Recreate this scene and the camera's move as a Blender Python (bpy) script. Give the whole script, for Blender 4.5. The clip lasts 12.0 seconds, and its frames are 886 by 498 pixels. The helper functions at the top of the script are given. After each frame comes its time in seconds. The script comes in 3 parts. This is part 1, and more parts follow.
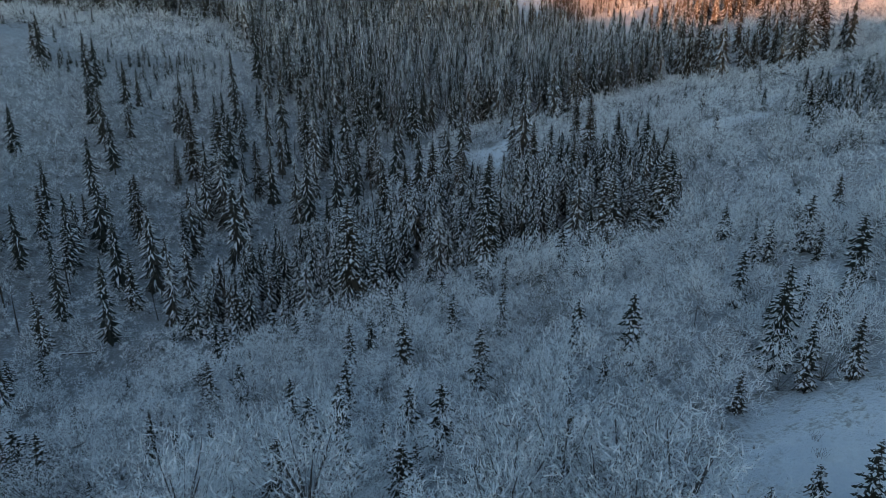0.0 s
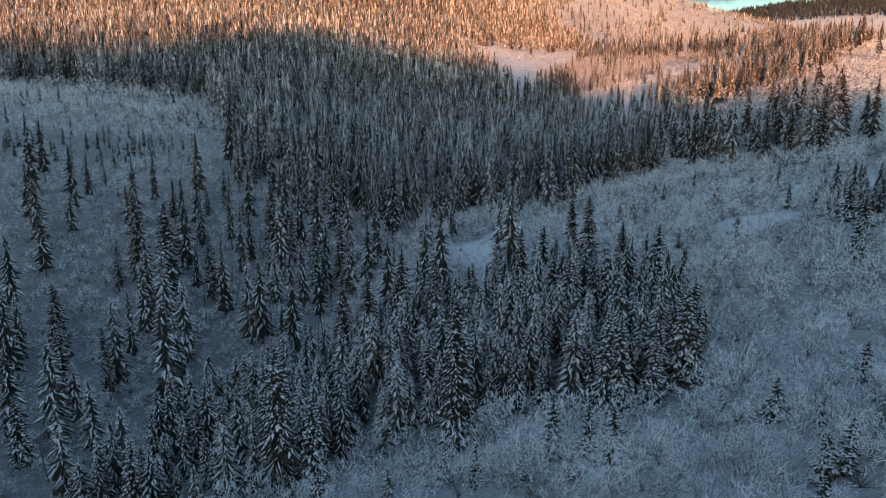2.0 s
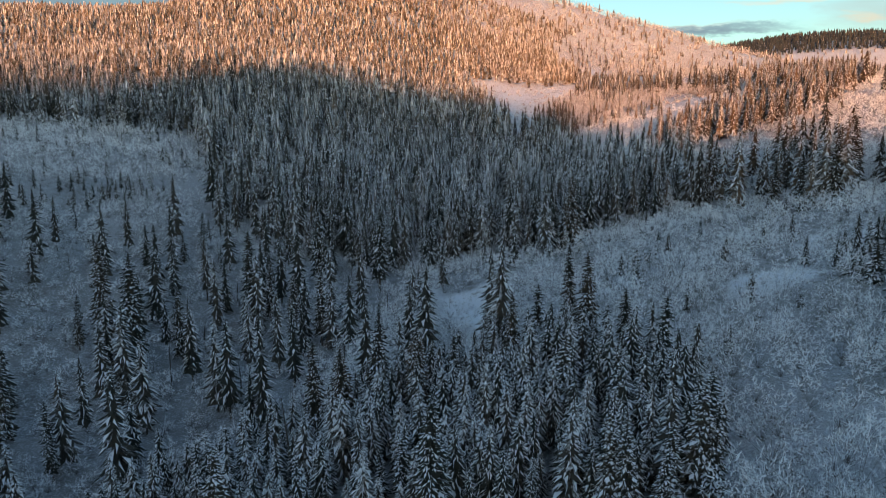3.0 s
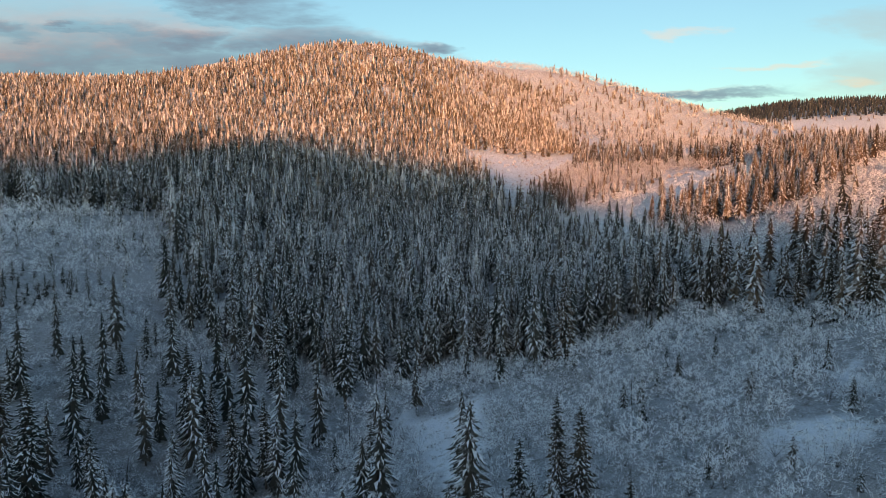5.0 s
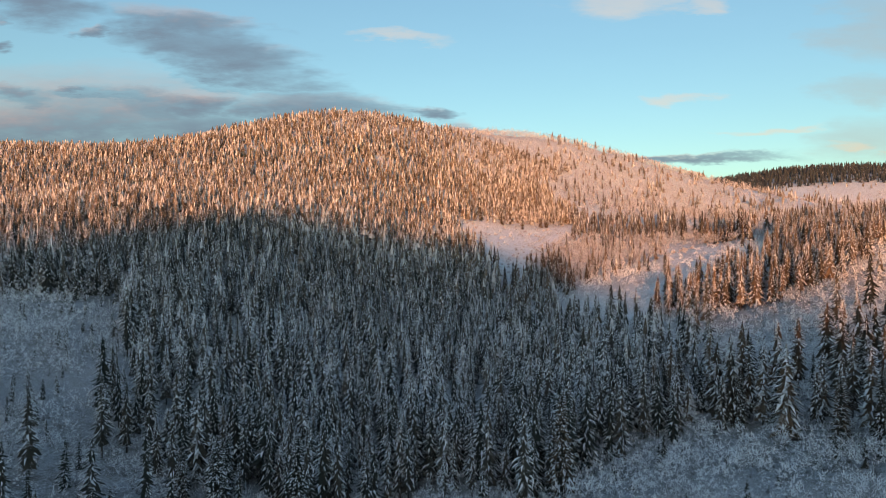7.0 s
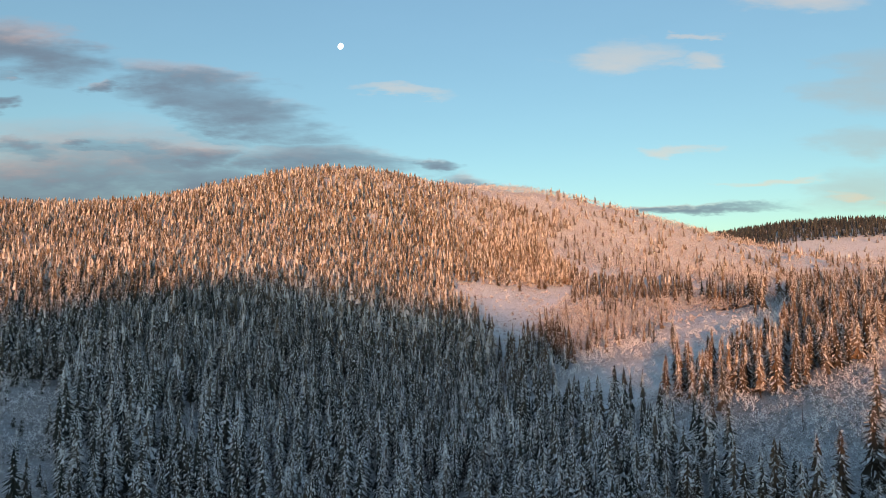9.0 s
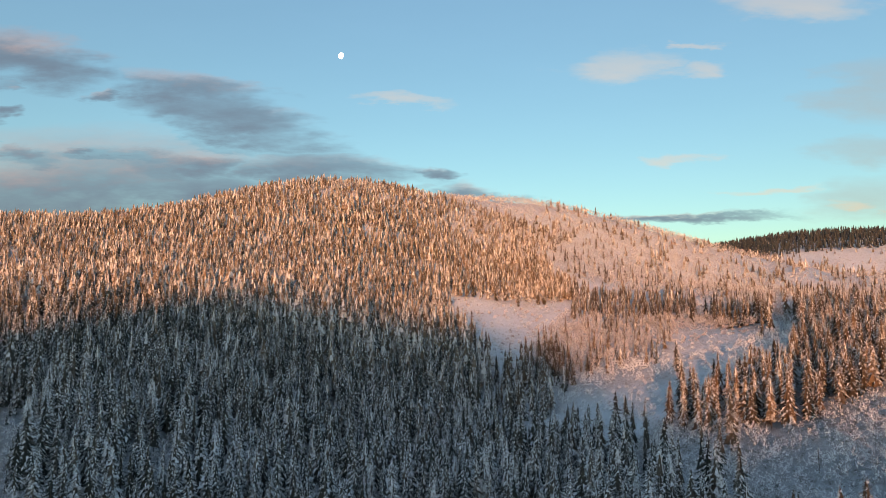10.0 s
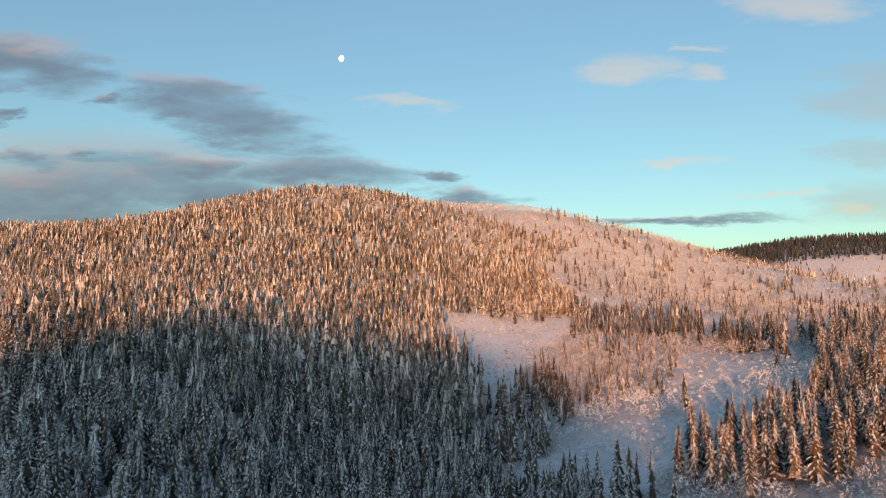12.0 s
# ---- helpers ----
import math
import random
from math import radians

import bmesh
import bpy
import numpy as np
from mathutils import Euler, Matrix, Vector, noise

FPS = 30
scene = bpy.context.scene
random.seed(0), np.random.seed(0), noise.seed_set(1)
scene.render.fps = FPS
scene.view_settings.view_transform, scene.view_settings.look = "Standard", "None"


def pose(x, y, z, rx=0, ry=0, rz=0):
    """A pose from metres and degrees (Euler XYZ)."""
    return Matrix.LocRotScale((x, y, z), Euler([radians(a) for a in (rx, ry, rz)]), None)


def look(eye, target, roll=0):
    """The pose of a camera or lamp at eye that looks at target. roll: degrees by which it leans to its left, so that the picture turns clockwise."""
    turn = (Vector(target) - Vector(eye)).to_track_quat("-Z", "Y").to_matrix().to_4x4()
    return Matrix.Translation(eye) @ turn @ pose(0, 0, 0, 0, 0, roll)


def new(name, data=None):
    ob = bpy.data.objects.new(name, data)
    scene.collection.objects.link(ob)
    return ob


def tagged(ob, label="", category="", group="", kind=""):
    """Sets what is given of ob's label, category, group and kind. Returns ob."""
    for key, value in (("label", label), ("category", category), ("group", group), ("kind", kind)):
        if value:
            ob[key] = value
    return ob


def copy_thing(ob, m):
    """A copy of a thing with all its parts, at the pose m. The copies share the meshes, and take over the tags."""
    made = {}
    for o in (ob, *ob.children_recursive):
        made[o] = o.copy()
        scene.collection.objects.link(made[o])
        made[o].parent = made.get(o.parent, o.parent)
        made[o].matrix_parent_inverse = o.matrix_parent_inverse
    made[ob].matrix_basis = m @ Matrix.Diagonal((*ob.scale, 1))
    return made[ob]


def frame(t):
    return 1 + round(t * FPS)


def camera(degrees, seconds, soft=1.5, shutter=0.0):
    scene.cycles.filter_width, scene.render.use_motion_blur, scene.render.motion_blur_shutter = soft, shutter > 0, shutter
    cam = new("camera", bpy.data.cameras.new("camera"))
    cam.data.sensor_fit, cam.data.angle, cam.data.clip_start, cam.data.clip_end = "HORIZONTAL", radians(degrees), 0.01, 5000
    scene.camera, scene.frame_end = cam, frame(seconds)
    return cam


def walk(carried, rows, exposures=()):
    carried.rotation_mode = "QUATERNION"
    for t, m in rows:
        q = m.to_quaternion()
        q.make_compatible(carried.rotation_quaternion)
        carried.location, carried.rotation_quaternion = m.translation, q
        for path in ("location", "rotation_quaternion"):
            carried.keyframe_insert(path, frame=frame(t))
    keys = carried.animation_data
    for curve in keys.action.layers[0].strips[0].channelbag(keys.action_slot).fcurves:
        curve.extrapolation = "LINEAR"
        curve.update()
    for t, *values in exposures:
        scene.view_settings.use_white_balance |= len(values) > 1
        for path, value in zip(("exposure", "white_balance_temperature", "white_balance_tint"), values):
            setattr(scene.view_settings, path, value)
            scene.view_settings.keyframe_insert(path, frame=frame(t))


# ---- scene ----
cam = camera(64.82, 12.0, 0.8)
PATH = [
    (0, (0.00, 0.00, 80.00), (0.368, 95.165, 49.283), -0.14),
    (0.5, (1.56, 7.35, 80.59), (1.880, 103.215, 52.141), -0.10),
    (1, (3.19, 15.13, 81.58), (3.506, 111.634, 55.370), -0.06),
    (1.5, (4.60, 22.93, 82.84), (4.998, 119.998, 58.792), -0.03),
    (2, (6.21, 30.73, 84.39), (6.589, 128.297, 62.477), -0.01),
    (2.5, (7.95, 38.61, 86.06), (8.324, 136.624, 66.252), 0.01),
    (3, (9.61, 46.26, 87.74), (9.965, 144.669, 69.982), -0.00),
    (3.2, (10.31, 49.44, 88.55), (10.625, 147.987, 71.569), -0.04),
    (4.8, (17.02, 73.97, 96.31), (17.084, 173.450, 86.131), -0.12),
    (5, (17.65, 77.26, 97.11), (17.714, 176.842, 87.970), -0.05),
    (5.5, (19.28, 85.12, 99.36), (19.335, 184.886, 92.510), 0.04),
    (6, (21.01, 92.93, 101.88), (21.055, 192.825, 97.277), 0.07),
    (6.5, (22.93, 100.80, 104.31), (22.900, 200.775, 101.872), 0.08),
    (7, (24.86, 108.55, 106.94), (24.736, 208.549, 106.622), 0.05),
    (7.2, (25.49, 111.77, 108.01), (25.327, 211.767, 108.512), 0.04),
    (8.8, (31.48, 136.58, 117.18), (31.167, 236.370, 123.649), -0.02),
    (9, (32.32, 139.68, 118.38), (31.990, 239.438, 125.293), -0.02),
    (9.5, (34.32, 147.36, 121.35), (33.927, 247.067, 128.936), -0.02),
    (10, (36.22, 155.13, 124.37), (35.763, 254.792, 132.530), 0.01),
    (10.5, (38.16, 162.99, 127.28), (37.666, 262.627, 135.736), -0.00),
    (11, (40.01, 170.71, 130.49), (39.422, 270.343, 139.004), 0.02),
    (11.5, (42.30, 178.51, 133.79), (41.601, 278.146, 142.309), -0.02),
    (12, (44.31, 186.51, 137.02), (43.528, 286.144, 145.509), 0.02),
]
EXPOSURES = [(0.0, 1.6, 7700, 10), (3.0, 1.6, 7700, 10), (6.0, 1.5, 7700, 10), (9.0, 1.4, 7700, 10), (12.0, 1.4, 7700, 10)]
walk(cam, [(t, look(eye, target, roll)) for t, eye, target, roll in PATH], EXPOSURES)

# ---- daylight: a low sun behind the left shoulder, evening sky with clouds ----
SUN_TURN, SUN_RISE = 8.0, 4.5  # degrees to the left of straight behind the start; above the horizon
SUN_WAY = Vector((math.sin(radians(SUN_TURN)) * math.cos(radians(SUN_RISE)), math.cos(radians(SUN_TURN)) * math.cos(radians(SUN_RISE)), -math.sin(radians(SUN_RISE))))
lamp = bpy.data.lights.new("sun", "SUN")
lamp.energy, lamp.angle, lamp.color = 2.2, radians(1.5), (1.0, 0.41, 0.165)
sun = new("sun", lamp)
sun.matrix_world = look((-800, -800, 400), Vector((-800, -800, 400)) + SUN_WAY)

# Clouds as (across, up, half width, half height, slant) on the sky ahead, in tangents of the angles.
GREY_CLOUDS = [
    (-0.381, 0.313, 0.117, 0.025, -8), (-0.301, 0.268, 0.137, 0.033, -14), (-0.388, 0.208, 0.095, 0.023, -8), (-0.194, 0.197, 0.150, 0.023, -4),
    (-0.542, 0.165, 0.292, 0.078, 2), (-0.600, 0.140, 0.240, 0.070, 0), (-0.380, 0.165, 0.150, 0.032, 4), (-0.630, 0.366, 0.112, 0.038, -12), (-0.659, 0.291, 0.022, 0.039, 0),
    (-0.631, 0.219, 0.061, 0.016, -4), (-0.505, 0.222, 0.050, 0.009, 0), (-0.492, 0.304, 0.033, 0.009, 0), (-0.040, 0.191, 0.040, 0.008, 0),
    (0.032, 0.160, 0.062, 0.018, -4),
    (0.331, 0.127, 0.134, 0.007, 1),
]
THIN_CLOUDS = [(0.640, 0.319, 0.076, 0.040, 4), (0.615, 0.221, 0.094, 0.020, 6), (0.605, 0.151, 0.089, 0.028, 4)]
PALE_CLOUDS = [
    (0.255, 0.350, 0.070, 0.017, 3), (0.366, 0.344, 0.045, 0.008, 2), (0.367, 0.377, 0.033, 0.005, 6), (0.509, 0.446, 0.104, 0.021, 0),
    (-0.073, 0.302, 0.079, 0.007, -3), (0.362, 0.216, 0.039, 0.007, 0), (0.463, 0.165, 0.061, 0.005, 2), (0.598, 0.142, 0.040, 0.007, 0),
    (0.357, 0.080, 0.034, 0.009, 0),
]


class Nodes:
    """Short spelling for node trees."""

    def __init__(self, tree):
        self.tree = tree
        tree.nodes.clear()

    def add(self, kind, props=None, **sockets):
        node = self.tree.nodes.new(kind)
        for key, value in (props or {}).items():
            setattr(node, key, value)
        for key, value in sockets.items():
            self.put(node.inputs[int(key[1:]) if key[0] == "i" and key[1:].isdigit() else key.replace("_", " ")], value)
        return node

    def put(self, socket, value):
        if isinstance(value, bpy.types.NodeSocket):
            self.tree.links.new(value, socket)
        else:
            socket.default_value = value

    def math(self, op, a, b=0.0, c=0.0, clamp=False):
        node = self.tree.nodes.new("ShaderNodeMath")
        node.operation, node.use_clamp = op, clamp
        for n, v in enumerate((a, b, c)):
            self.put(node.inputs[n], v)
        return node.outputs[0]

    def mix(self, fac, a, b, blend="MIX"):
        node = self.tree.nodes.new("ShaderNodeMix")
        node.data_type, node.blend_type = "RGBA", blend
        self.put(node.inputs[0], fac)
        self.put(node.inputs[6], a)
        self.put(node.inputs[7], b)
        return node.outputs[2]

    def smooth(self, v, lo, hi):
        node = self.tree.nodes.new("ShaderNodeMapRange")
        node.interpolation_type = "SMOOTHSTEP"
        for n, x in enumerate((v, lo, hi, 0.0, 1.0)):
            self.put(node.inputs[n], x)
        return node.outputs[0]

    def noise(self, vec, scale, detail=3.0, rough=0.55, dims="3D"):
        node = self.add("ShaderNodeTexNoise", {"noise_dimensions": dims}, Scale=scale, Detail=detail, Roughness=rough)
        if vec is not None:
            self.put(node.inputs["Vector"], vec)
        return node.outputs[0]


world = bpy.data.worlds.new("evening_sky")
scene.world = world
world.use_nodes = True
w = Nodes(world.node_tree)
sky = w.add("ShaderNodeTexSky", {"sky_type": "NISHITA", "sun_disc": False, "sun_elevation": radians(SUN_RISE), "sun_rotation": radians(180 + SUN_TURN), "altitude": 900, "air_density": 1.0, "dust_density": 1.0, "ozone_density": 2.0})
way = w.add("ShaderNodeTexCoord").outputs["Generated"]
xyz = w.add("ShaderNodeSeparateXYZ", i0=way)
ahead = w.math("MAXIMUM", xyz.outputs[1], 0.05)
across, rise = w.math("DIVIDE", xyz.outputs[0], ahead), w.math("DIVIDE", xyz.outputs[2], ahead)
flat = w.add("ShaderNodeCombineXYZ", X=across, Y=w.math("MULTIPLY", rise, 3.6)).outputs[0]
wisps = w.math("SUBTRACT", w.noise(flat, 4.6, 6.0, 0.62), 0.5)
puffs = w.math("SUBTRACT", w.noise(flat, 17.0, 5.0, 0.62), 0.5)
ragged = w.math("ADD", w.math("MULTIPLY", wisps, 2.2), w.math("MULTIPLY", puffs, 0.75))
drift = w.math("SUBTRACT", w.noise(w.add("ShaderNodeVectorMath", {"operation": "ADD"}, i0=flat, i1=(3.1, 1.7, 0.0)).outputs[0], 6.0, 4.0, 0.6), 0.5)
across, rise = w.math("ADD", across, w.math("MULTIPLY", drift, 0.30)), w.math("ADD", rise, w.math("MULTIPLY", wisps, 0.08))


def cloud_cover(clouds):
    """How much cloud there is in each direction, and how high up in its cloud it lies."""
    total, weight, tone = 0.0, 0.001, 0.0
    for cx, cy, rx, ry, slant in clouds:
        c, s = math.cos(radians(slant)), math.sin(radians(slant))
        dx, dy = w.math("SUBTRACT", across, cx), w.math("SUBTRACT", rise, cy)
        along = w.math("DIVIDE", w.math("ADD", w.math("MULTIPLY", dx, c), w.math("MULTIPLY", dy, s)), rx)
        over = w.math("DIVIDE", w.math("SUBTRACT", w.math("MULTIPLY", dy, c), w.math("MULTIPLY", dx, s)), ry)
        near = w.math("SUBTRACT", 1.32, w.math("ADD", w.math("MULTIPLY", along, along), w.math("MULTIPLY", over, over)))
        here = w.smooth(w.math("ADD", near, ragged), -0.7, 1.9)
        total, weight = w.math("MAXIMUM", total, here), w.math("ADD", weight, here)
        tone = w.math("ADD", tone, w.math("MULTIPLY", here, w.math("SUBTRACT", over, w.math("MULTIPLY", along, 0.35))))
    return w.math("MULTIPLY", total, w.smooth(xyz.outputs[1], 0.1, 0.3)), w.math("DIVIDE", tone, weight)


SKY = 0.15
# Sky dimmed low ahead, brightened overhead and behind to lift light in the shade.
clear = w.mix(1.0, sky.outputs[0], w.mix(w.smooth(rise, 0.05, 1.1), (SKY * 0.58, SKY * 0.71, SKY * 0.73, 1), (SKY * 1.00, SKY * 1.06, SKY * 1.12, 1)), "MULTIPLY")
grey_cover, height_in = cloud_cover(GREY_CLOUDS)
pale_cover, _ = cloud_cover(PALE_CLOUDS)
rosy = w.smooth(w.math("ADD", height_in, w.math("MULTIPLY", ragged, 0.4)), 0.1, 1.2)
grey = w.mix(rosy, (0.060, 0.085, 0.128, 1), (0.190, 0.150, 0.162, 1))
pale = w.mix(w.smooth(rise, 0.1, 0.25), (0.33, 0.25, 0.17, 1), (0.29, 0.255, 0.235, 1))
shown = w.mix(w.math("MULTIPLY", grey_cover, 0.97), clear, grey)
thin_cover, _ = cloud_cover(THIN_CLOUDS)
shown = w.mix(w.math("MULTIPLY", thin_cover, 0.5), shown, (0.165, 0.175, 0.185, 1))
shown = w.mix(w.math("MULTIPLY", pale_cover, 0.5), shown, pale)
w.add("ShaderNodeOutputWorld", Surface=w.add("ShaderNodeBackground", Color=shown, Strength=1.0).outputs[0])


# ---- materials ----
def material(name):
    mat = bpy.data.materials.new(name)
    mat.use_nodes = True
    n = Nodes(mat.node_tree)
    return mat, n


def finish(n, color, rough=0.8, bump=None, strength=0.4, distance=0.3):
    p = n.add("ShaderNodeBsdfPrincipled", Base_Color=color, Roughness=rough)
    p.inputs["Specular IOR Level"].default_value = 0.25
    if bump is not None:
        n.put(p.inputs["Normal"], n.add("ShaderNodeBump", Height=bump, Strength=strength, Distance=distance).outputs[0])
    n.add("ShaderNodeOutputMaterial", Surface=p.outputs[0])


SNOW = (0.84, 0.845, 0.855, 1)


def snow_ground():
    """Snow, with brushwood and dry weeds showing through where thickets grow."""
    mat, n = material("snow_with_brushwood")
    at = n.add("ShaderNodeNewGeometry").outputs["Position"]
    brush = n.add("ShaderNodeAttribute", {"attribute_name": "brush"}).outputs["Fac"]
    big, mid, fine = n.noise(at, 0.045, 4), n.noise(at, 0.35, 5, 0.65), n.noise(at, 2.2, 4, 0.7)
    weeds = n.smooth(n.math("ADD", n.math("MULTIPLY", mid, 0.7), n.math("MULTIPLY", fine, 0.6)), 0.64, 0.82)
    weeds = n.math("MULTIPLY", weeds, n.smooth(big, 0.36, 0.54))
    col = n.mix(n.smooth(mid, 0.3, 0.7), (0.72, 0.74, 0.78, 1), SNOW)
    col = n.mix(n.math("MULTIPLY", weeds, 0.7), col, (0.20, 0.16, 0.12, 1))
    litter = n.math("MULTIPLY", brush, n.smooth(n.math("ADD", n.math("MULTIPLY", fine, 0.8), n.math("MULTIPLY", mid, 0.5)), 0.34, 0.70))
    col = n.mix(n.math("MULTIPLY", litter, 0.75), col, (0.12, 0.108, 0.10, 1))
    finish(n, col, 0.75, n.math("ADD", mid, n.math("MULTIPLY", fine, 0.35)), 0.9, 1.3)
    return mat


def spruce_needles(name, dark, brown, dust, cover=0.9, forest=False):
    """Spruce boughs. dust: how much snow clings to the needles besides the loads lying on them; cover: how white the loads are."""
    mat, n = material(name)
    geo = n.add("ShaderNodeNewGeometry")
    up = n.math("ABSOLUTE", n.add("ShaderNodeSeparateXYZ", i0=geo.outputs["Normal"]).outputs[2])
    own, at = geo.outputs["Random Per Island"], geo.outputs["Position"]
    patch, stand_tone = n.noise(at, 1.6, 3, 0.7), n.noise(at, 0.03, 2)
    each = n.add("ShaderNodeAttribute", {"attribute_name": "tree"}).outputs["Fac"] if forest else n.add("ShaderNodeObjectInfo").outputs["Random"]
    lying = n.add("ShaderNodeAttribute", {"attribute_name": "snow"}).outputs["Fac"] if forest else 0.0
    load = n.math("ADD", n.math("MULTIPLY", lying, 0.75), n.math("MULTIPLY", n.math("SUBTRACT", patch, 0.5), 0.75))
    load = n.math("ADD", load, n.math("ADD", n.math("MULTIPLY", up, 0.16), n.math("MULTIPLY", own, 0.24)))
    load = n.math("ADD", load, n.math("MULTIPLY", n.math("SUBTRACT", n.math("ADD", stand_tone, each), 1.0), 0.16))
    snowy = n.smooth(n.math("ADD", load, dust), 0.40, 0.72)
    green = n.mix(n.smooth(n.math("ADD", n.math("MULTIPLY", n.noise(at, 0.12, 2), 0.6), n.math("MULTIPLY", each, 0.4)), 0.3, 0.7), dark, brown)
    green = n.mix(n.math("MULTIPLY", own, 0.5), green, (0.060, 0.054, 0.044, 1))
    finish(n, n.mix(n.math("MULTIPLY", snowy, cover), green, SNOW), 0.85)
    return mat


def frosted_twigs(name, frost, bark, lo, hi):
    """White hoarfrost on fine twigs with the bark showing in between, thicker towards their ends to give the crowns a
    shaded inside.
    """
    mat, n = material(name)
    geo = n.add("ShaderNodeNewGeometry")
    own, at = geo.outputs["Random Per Island"], geo.outputs["Position"]
    tip = n.add("ShaderNodeAttribute", {"attribute_name": "tip"}).outputs["Fac"]
    fine, wide = n.noise(at, 2.6, 4, 0.75), n.noise(at, 0.11, 3)
    v = n.math("ADD", n.math("ADD", n.math("MULTIPLY", fine, 0.7), n.math("MULTIPLY", own, 0.3)), n.math("MULTIPLY", n.math("SUBTRACT", wide, 0.5), 0.8))
    # Darker twig bases put the crown's inner shade into the colour.
    v = n.math("ADD", v, n.math("MULTIPLY", n.math("SUBTRACT", tip, 0.5), 0.30))
    white = n.mix(own, frost, tuple(0.92 * q for q in frost[:3]) + (1,))
    finish(n, n.mix(n.smooth(v, lo, hi), bark, white), 0.85)
    return mat


def bark_material(name, base, pale):
    mat, n = material(name)
    at = n.add("ShaderNodeNewGeometry").outputs["Position"]
    v = n.noise(at, 3.0, 4, 0.7)
    finish(n, n.mix(n.smooth(v, 0.35, 0.65), base, pale), 0.9, v, 0.6, 0.05)
    return mat


def snow_cap_material():
    mat, n = material("settled_snow")
    at = n.add("ShaderNodeNewGeometry").outputs["Position"]
    v = n.noise(at, 4.0, 4, 0.6)
    finish(n, n.mix(v, (0.70, 0.72, 0.76, 1), SNOW), 0.7, v, 0.4, 0.1)
    return mat


M_GROUND = snow_ground()
M_SNOWCAP = snow_cap_material()
M_SPRUCE = spruce_needles("snowy_spruce_needles", (0.026, 0.034, 0.026, 1), (0.060, 0.052, 0.038, 1), 0.10)
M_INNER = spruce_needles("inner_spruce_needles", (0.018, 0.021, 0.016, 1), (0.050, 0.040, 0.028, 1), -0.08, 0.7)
M_DARK = spruce_needles("lightly_dusted_spruce_needles", (0.022, 0.028, 0.022, 1), (0.062, 0.048, 0.033, 1), 0.05)
M_BELT = spruce_needles("brown_spruce_needles", (0.036, 0.029, 0.021, 1), (0.095, 0.064, 0.040, 1), 0.02)
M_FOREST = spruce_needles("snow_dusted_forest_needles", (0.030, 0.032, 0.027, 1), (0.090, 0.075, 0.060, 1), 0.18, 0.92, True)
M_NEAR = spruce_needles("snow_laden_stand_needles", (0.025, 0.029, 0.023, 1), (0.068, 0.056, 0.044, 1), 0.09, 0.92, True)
# Hill needles: frosted, with the distance's sunlit haze mixed into the base colour.
M_HILL = spruce_needles("frosted_hazed_hill_needles", (0.095, 0.076, 0.058, 1), (0.190, 0.140, 0.100, 1), 0.22, 0.74, True)
M_GROVE = spruce_needles("brown_belt_needles", (0.040, 0.030, 0.021, 1), (0.125, 0.084, 0.055, 1), 0.16, 0.88, True)
# The far crest's cloud shade is put into a bluish dark needle colour.
M_FAR_SHADE = spruce_needles("cloud_shaded_spruce_needles", (0.030, 0.042, 0.050, 1), (0.04, 0.05, 0.055, 1), -0.1, 0.8, True)
M_FROST = frosted_twigs("hoarfrosted_twigs", (0.84, 0.85, 0.86, 1), (0.11, 0.095, 0.09, 1), 0.19, 0.44)
M_RIME = frosted_twigs("rimed_far_woodland_twigs", (0.74, 0.73, 0.74, 1), (0.17, 0.13, 0.11, 1), 0.20, 0.68)
M_BARK = bark_material("spruce_bark", (0.05, 0.04, 0.032, 1), (0.11, 0.09, 0.075, 1))
M_ALDER = bark_material("frosted_alder_bark", (0.06, 0.05, 0.045, 1), (0.16, 0.145, 0.135, 1))


# ---- the lie of the land ----
# Hills and hollows: distance ahead, breadth, places across, heights.
SWELLS = [
    (0, 95, (-120, 60), (-40.3, -18.4)),
    (110, 80, (-100, 0, 100), (-26.1, -12.1, -9.2)),
    (200, 75, (-150, -60, 30, 120, 220), (-4.9, -38.1, 0.1, -13.6, -3.2)),
    (300, 80, (-200, -90, 0, 100, 200), (-1.5, -12.1, -28.7, -11.9, -6.8)),
    (410, 90, (-220, -90, 30, 150, 280), (-21.5, -3.7, -19.5, -3.6, -15.4)),
    (530, 110, (-260, -110, 40, 190, 350), (-7.8, 6.3, -49.3, 9.3, 7.2)),
    (700, 130, (-400, -180, 0, 160, 350), (-19.7, 16.8, -15.0, -4.6, -15.4)),
    (860, 130, (-500, -320, -150, 0, 150, 320, 520), (41.6, 13.3, -3.8, 11.9, -23.0, 32.3, -10.3)),
    (1030, 130, (-600, -420, -250, -100, 50, 210, 380, 600), (31.7, 13.6, 40.8, 68.8, -4.8, -5.1, -61.4, 22.8)),
    (1250, 200, (-800, -500, -200, 100, 400, 750), (65.3, 8.2, 10.6, 112.9, 59.4, -36.0)),
    (1850, 330, (-900, -200, 500, 950, 1500), (33.8, -46.8, -0.7, 100.7, 50.7)),
]
BASE = (91.7, -2.8, 50.3)
